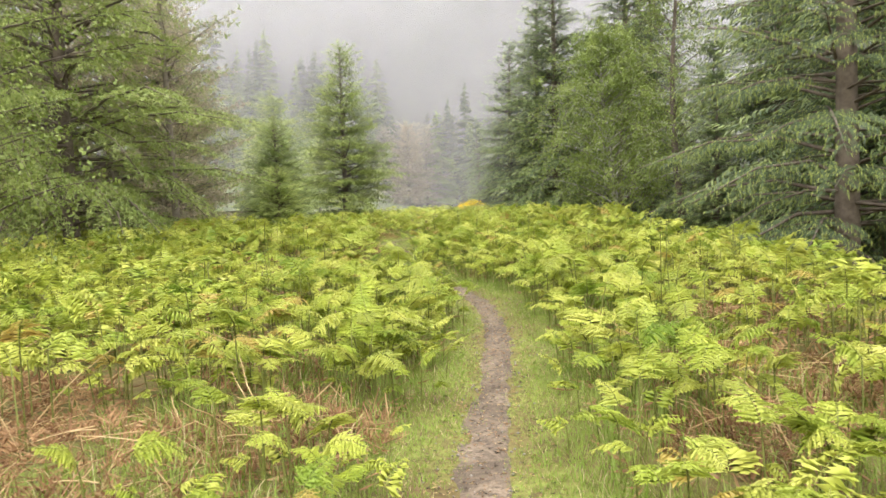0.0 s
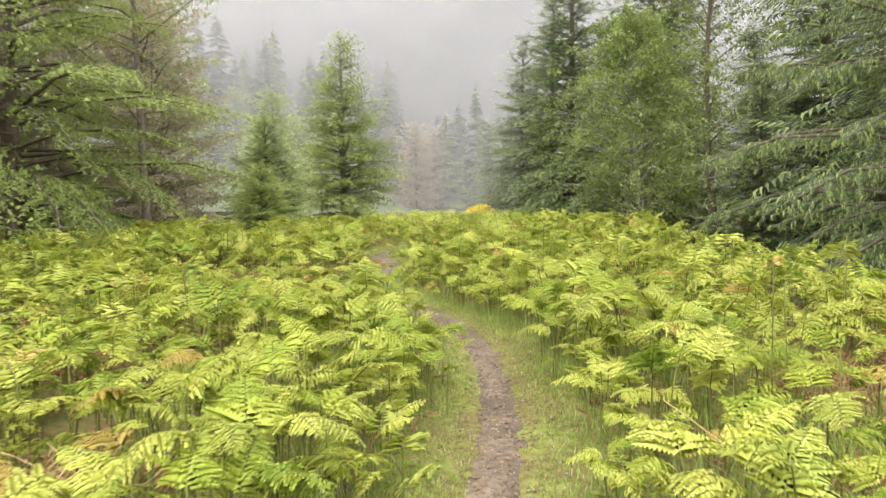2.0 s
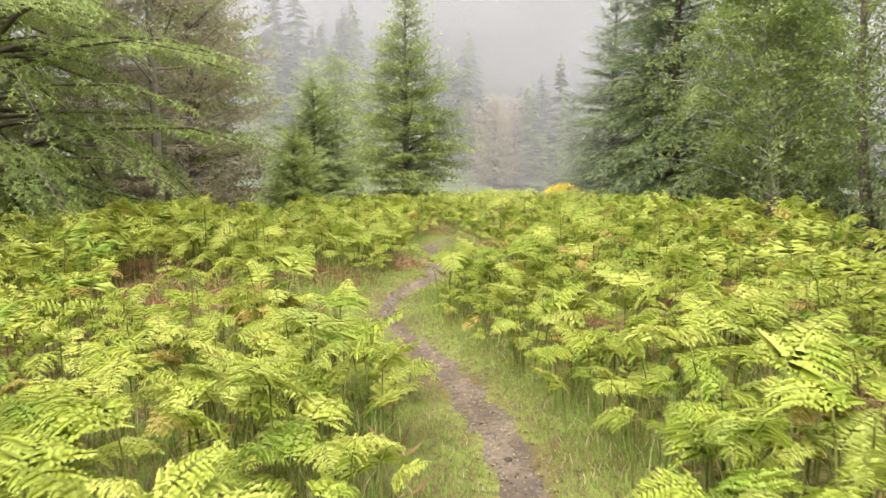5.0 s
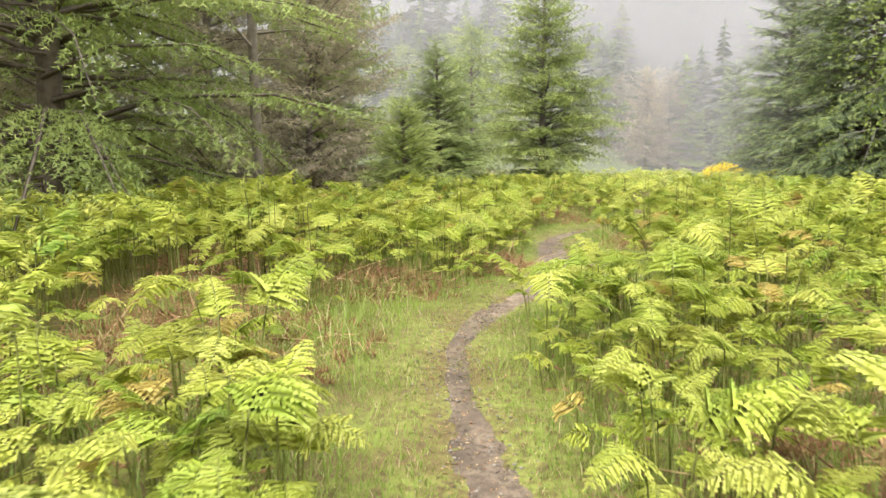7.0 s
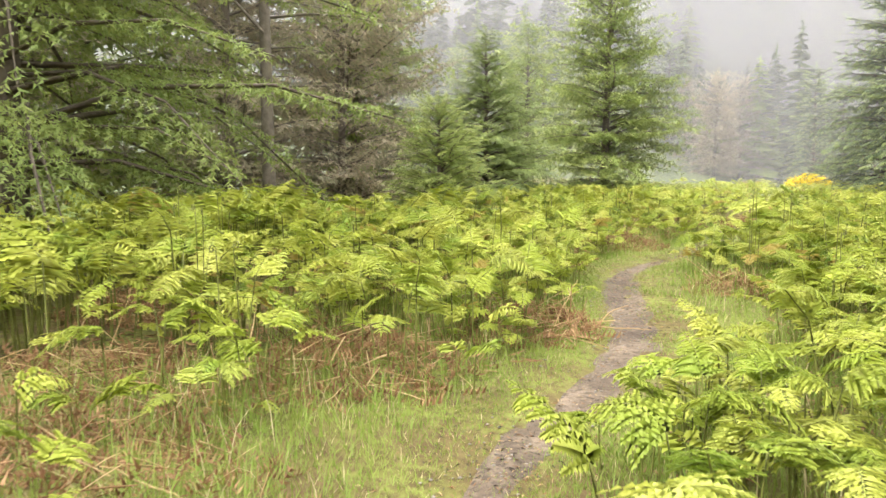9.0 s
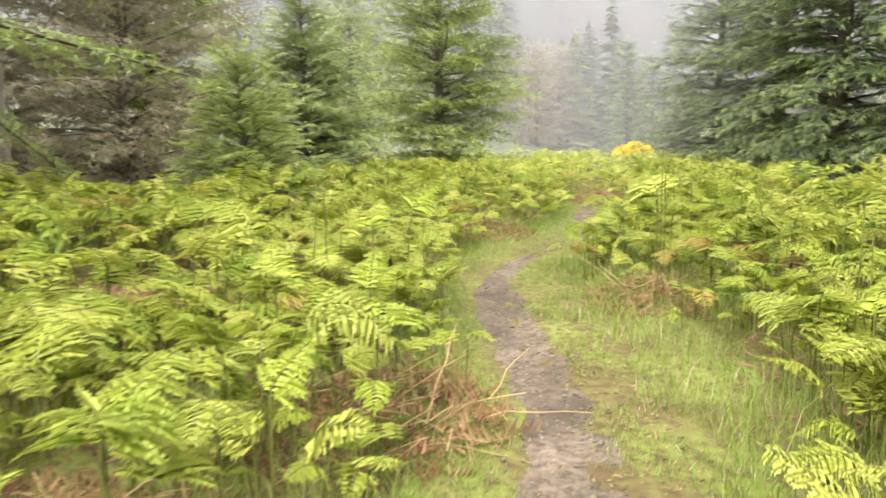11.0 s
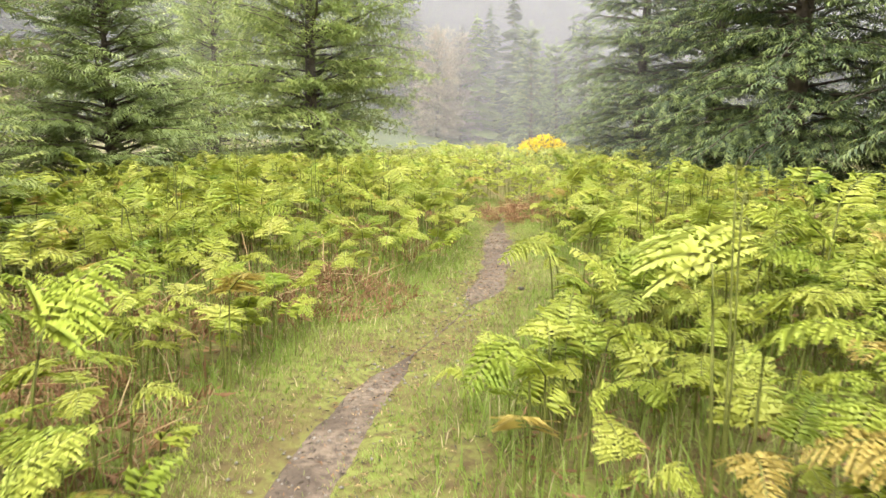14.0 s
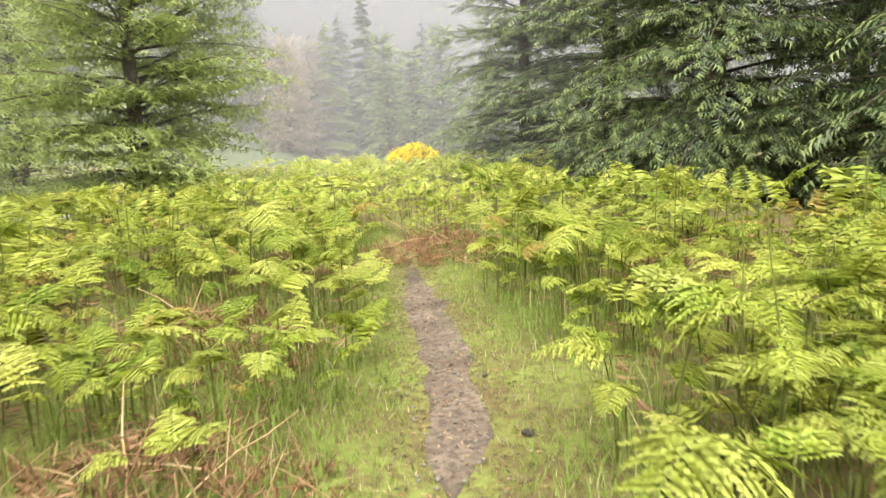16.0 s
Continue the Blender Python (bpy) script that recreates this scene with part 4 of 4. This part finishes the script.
# ---- grass, grit, clods ----
def grass_patch(name, n, label, seed, reach, tall):
    q = np.random.RandomState(seed)
    y = q.uniform(1.5, 33, n)
    l, r = clear_width(y)
    u = q.uniform(-1, 1, n)
    d = np.where(u < 0, u * (l + reach), u * (r + reach))
    x = track_x(y) + d
    grassy = ((y > 13.4) & (y < 16.2)) | ((y > 23.6) & (y < 25.5)) | (y > 29)
    keep = (np.abs(d) > 0.15 + 0.09 * smooth_noise(x, y, 0.13, 86) + 0.04 * q.normal(size=n)) | grassy & (q.rand(n) < 0.8) | (q.rand(n) < 0.08)
    worn = (y > 17.2) & (y < 22.8) & (d > 0.15) & (d < 0.75)
    keep &= ~worn | (smooth_noise(x, y, 0.11, 85) > -0.12)
    if reach > 0.5:
        keep &= (np.abs(d) > 0.3) & (smooth_noise(x, y, 0.3, 87) > -0.45)
    y, d, x = y[keep], d[keep], x[keep]
    n = len(x)
    z = lie(x, y) - 0.005
    h = tall * q.uniform(0.35, 1.0, n) * (0.55 + 0.7 * np.minimum(1, np.abs(d) / 0.7)) * (1 + 0.5 * smooth_noise(x, y, 0.35, 81)) * (1 if reach < 0.5 else 0.3 + 0.7 * ease(0.35, 0.9, np.abs(d)))
    a = q.uniform(0, 6.28, n)
    w = q.uniform(0.0016, 0.0034, n)
    lean = h * q.uniform(0.3, 1.2, n)
    ca, sa = np.cos(a), np.sin(a)
    lx, ly = lean * np.cos(a + 1.57), lean * np.sin(a + 1.57)
    foot_a, foot_b = np.stack([x - ca * w, y - sa * w, z], 1), np.stack([x + ca * w, y + sa * w, z], 1)
    tip = np.stack([x + lx, y + ly, z + h * 0.92], 1)
    if reach > 0.5:
        bend = np.stack([x + lx * 0.32, y + ly * 0.32, z + h * 0.62], 1)
        side = np.stack([ca * w * 0.7, sa * w * 0.7, 0 * w], 1)
        V = np.stack([foot_a, foot_b, bend + side, bend - side, tip], 1).reshape(-1, 3)
        b = np.arange(n)[:, None] * 5
        F = np.concatenate([b + np.array([[0, 1, 2]]), b + np.array([[0, 2, 3]]), b + np.array([[3, 2, 4]])])
    else:
        V, F = np.stack([foot_a, foot_b, tip], 1).reshape(-1, 3), np.arange(n * 3).reshape(-1, 3)
    tagged(new(name, mesh_of(name, V, F, [M_GRASS])), label, "grass", kind="stuff")


grass_patch("turf", 185000, "short green and straw-tinted grass edging the footpath", 501, 0.25, 0.055)
grass_patch("tall_grass", 80000, "taller thin grass growing up between the bracken stems", 502, 1.9, 0.24)


def pebble(seed, s):
    q = np.random.RandomState(seed)
    v = np.array([(1, 0, 0), (0.3, 0.9, 0.1), (-0.8, 0.55, 0), (-0.8, -0.5, 0.1), (0.25, -0.95, 0), (0.1, 0, 0.65), (0, 0, -0.4)]) * q.uniform(0.75, 1.2, (7, 3)) * s
    f = [(0, 1, 5), (1, 2, 5), (2, 3, 5), (3, 4, 5), (4, 0, 5), (1, 0, 6), (2, 1, 6), (3, 2, 6), (4, 3, 6), (0, 4, 6)]
    return v.astype(np.float32), np.array(f), np.zeros(10, dtype=int)


q = np.random.RandomState(601)
grit = Pile()
for k in range(6):
    n = 420
    yy = q.uniform(1.5, 29, n)
    xx = track_x(yy) + q.normal(0, 0.15, n)
    P = np.stack([xx, yy, lie(xx, yy) + 0.007], 1)
    a, s = q.uniform(0, 6.28, n), q.uniform(0.4, 1.5, (n, 1)) ** 1.6
    X, Y = np.stack([np.cos(a), np.sin(a), a * 0], 1), np.stack([-np.sin(a), np.cos(a), a * 0], 1)
    grit.stamp(pebble(600 + k, 0.008), P, X * s, Y * s, np.tile([0, 0, 1.0], (n, 1)) * s)
tagged(new("path_grit", grit.mesh("path_grit", [M_STONE])), "small pale stones and grit scattered on the footpath", "gravel", kind="stuff")


q = np.random.RandomState(655)
n = 11000
yy = q.uniform(1.5, 30, n)
xx = track_x(yy) + q.normal(0, 0.22, n) + np.where((yy > 17) & (yy < 23), q.uniform(0, 0.7, n), 0)
a = q.uniform(0, 6.28, n)
L = q.uniform(0.010, 0.045, (n, 1))
X = np.stack([np.cos(a), np.sin(a), q.normal(0, 0.15, n)], 1)
Y = unit(np.cross(np.array([[0, 0, 1.0]]) + q.normal(0, 0.3, (n, 3)), X))
crumbs = Pile()
crumbs.stamp(LEAF, np.stack([xx, yy, lie(xx, yy) + 0.012], 1), X * L, Y * np.minimum(L, 0.010), np.cross(X, Y) * L)
crumbs.s[0][:] = np.repeat(np.array([0, 2, 0, 2, 1])[q.randint(0, 5, n)], 2)
tagged(new("path_litter", crumbs.mesh("path_litter", [M_DEAD, M_STRAW, M_CLOD])), "bits of dead fern and straw trodden into the footpath", "litter", kind="stuff")


def clod(x, y, s, seed):
    bm = bmesh.new()
    bmesh.ops.create_icosphere(bm, subdivisions=2, radius=1)
    for v in bm.verts:
        k = 1 + 0.35 * noise.noise(v.co * 1.7 + Vector((seed, 0, 0)))
        v.co = Vector((v.co.x * k * s, v.co.y * k * s * 0.8, v.co.z * k * s * 0.55))
    me = bpy.data.meshes.new("clod")
    bm.to_mesh(me)
    bm.free()
    me.materials.append(M_CLOD)
    ob = new("clod", me)
    ob.matrix_basis = pose(x, y, float(lie(x, y)) + s * 0.3, 0, 0, seed * 40)
    tagged(ob, "dark crumbly clod of earth lying by the footpath", "clod")


for k, (x, y, s) in enumerate(((-0.70, 25.6, 0.032), (-0.70, 26.45, 0.02), (0.28, 10.9, 0.028))):
    clod(x, y, s, k + 1)


def stalk(x, y, l, yaw, tip, seed):
    q = np.random.RandomState(seed)
    ts = np.linspace(0, 1, 6)[:, None]
    d = np.array([math.cos(radians(yaw)), math.sin(radians(yaw)), 0])
    line = d * l * ts + np.array([0, 0, 1]) * (tip * ts + 0.05 * l * np.sin(ts * 3)) + q.normal(0, 0.006, (6, 3))
    ob = new("dry_stalk", mesh_of("dry_stalk", *tube(line, np.linspace(0.006, 0.0025, 6), 5), [M_STRAW]))
    ob.matrix_basis = pose(x, y, float(lie(x, y)) + 0.005)
    tagged(ob, "pale dry dead bracken stalk lying over the grass", "stalk", "dry stalks")


q = np.random.RandomState(707)
for k, (x, y, r) in enumerate(HEAPS):
    for j in range(3 if r < 0.8 else 7):
        stalk(x + q.uniform(-r, r) * 0.8, y + q.uniform(-r, r) * 0.8, q.uniform(0.3, 0.8), q.uniform(0, 360), q.uniform(0.05, 0.5), 710 + 8 * k + j)
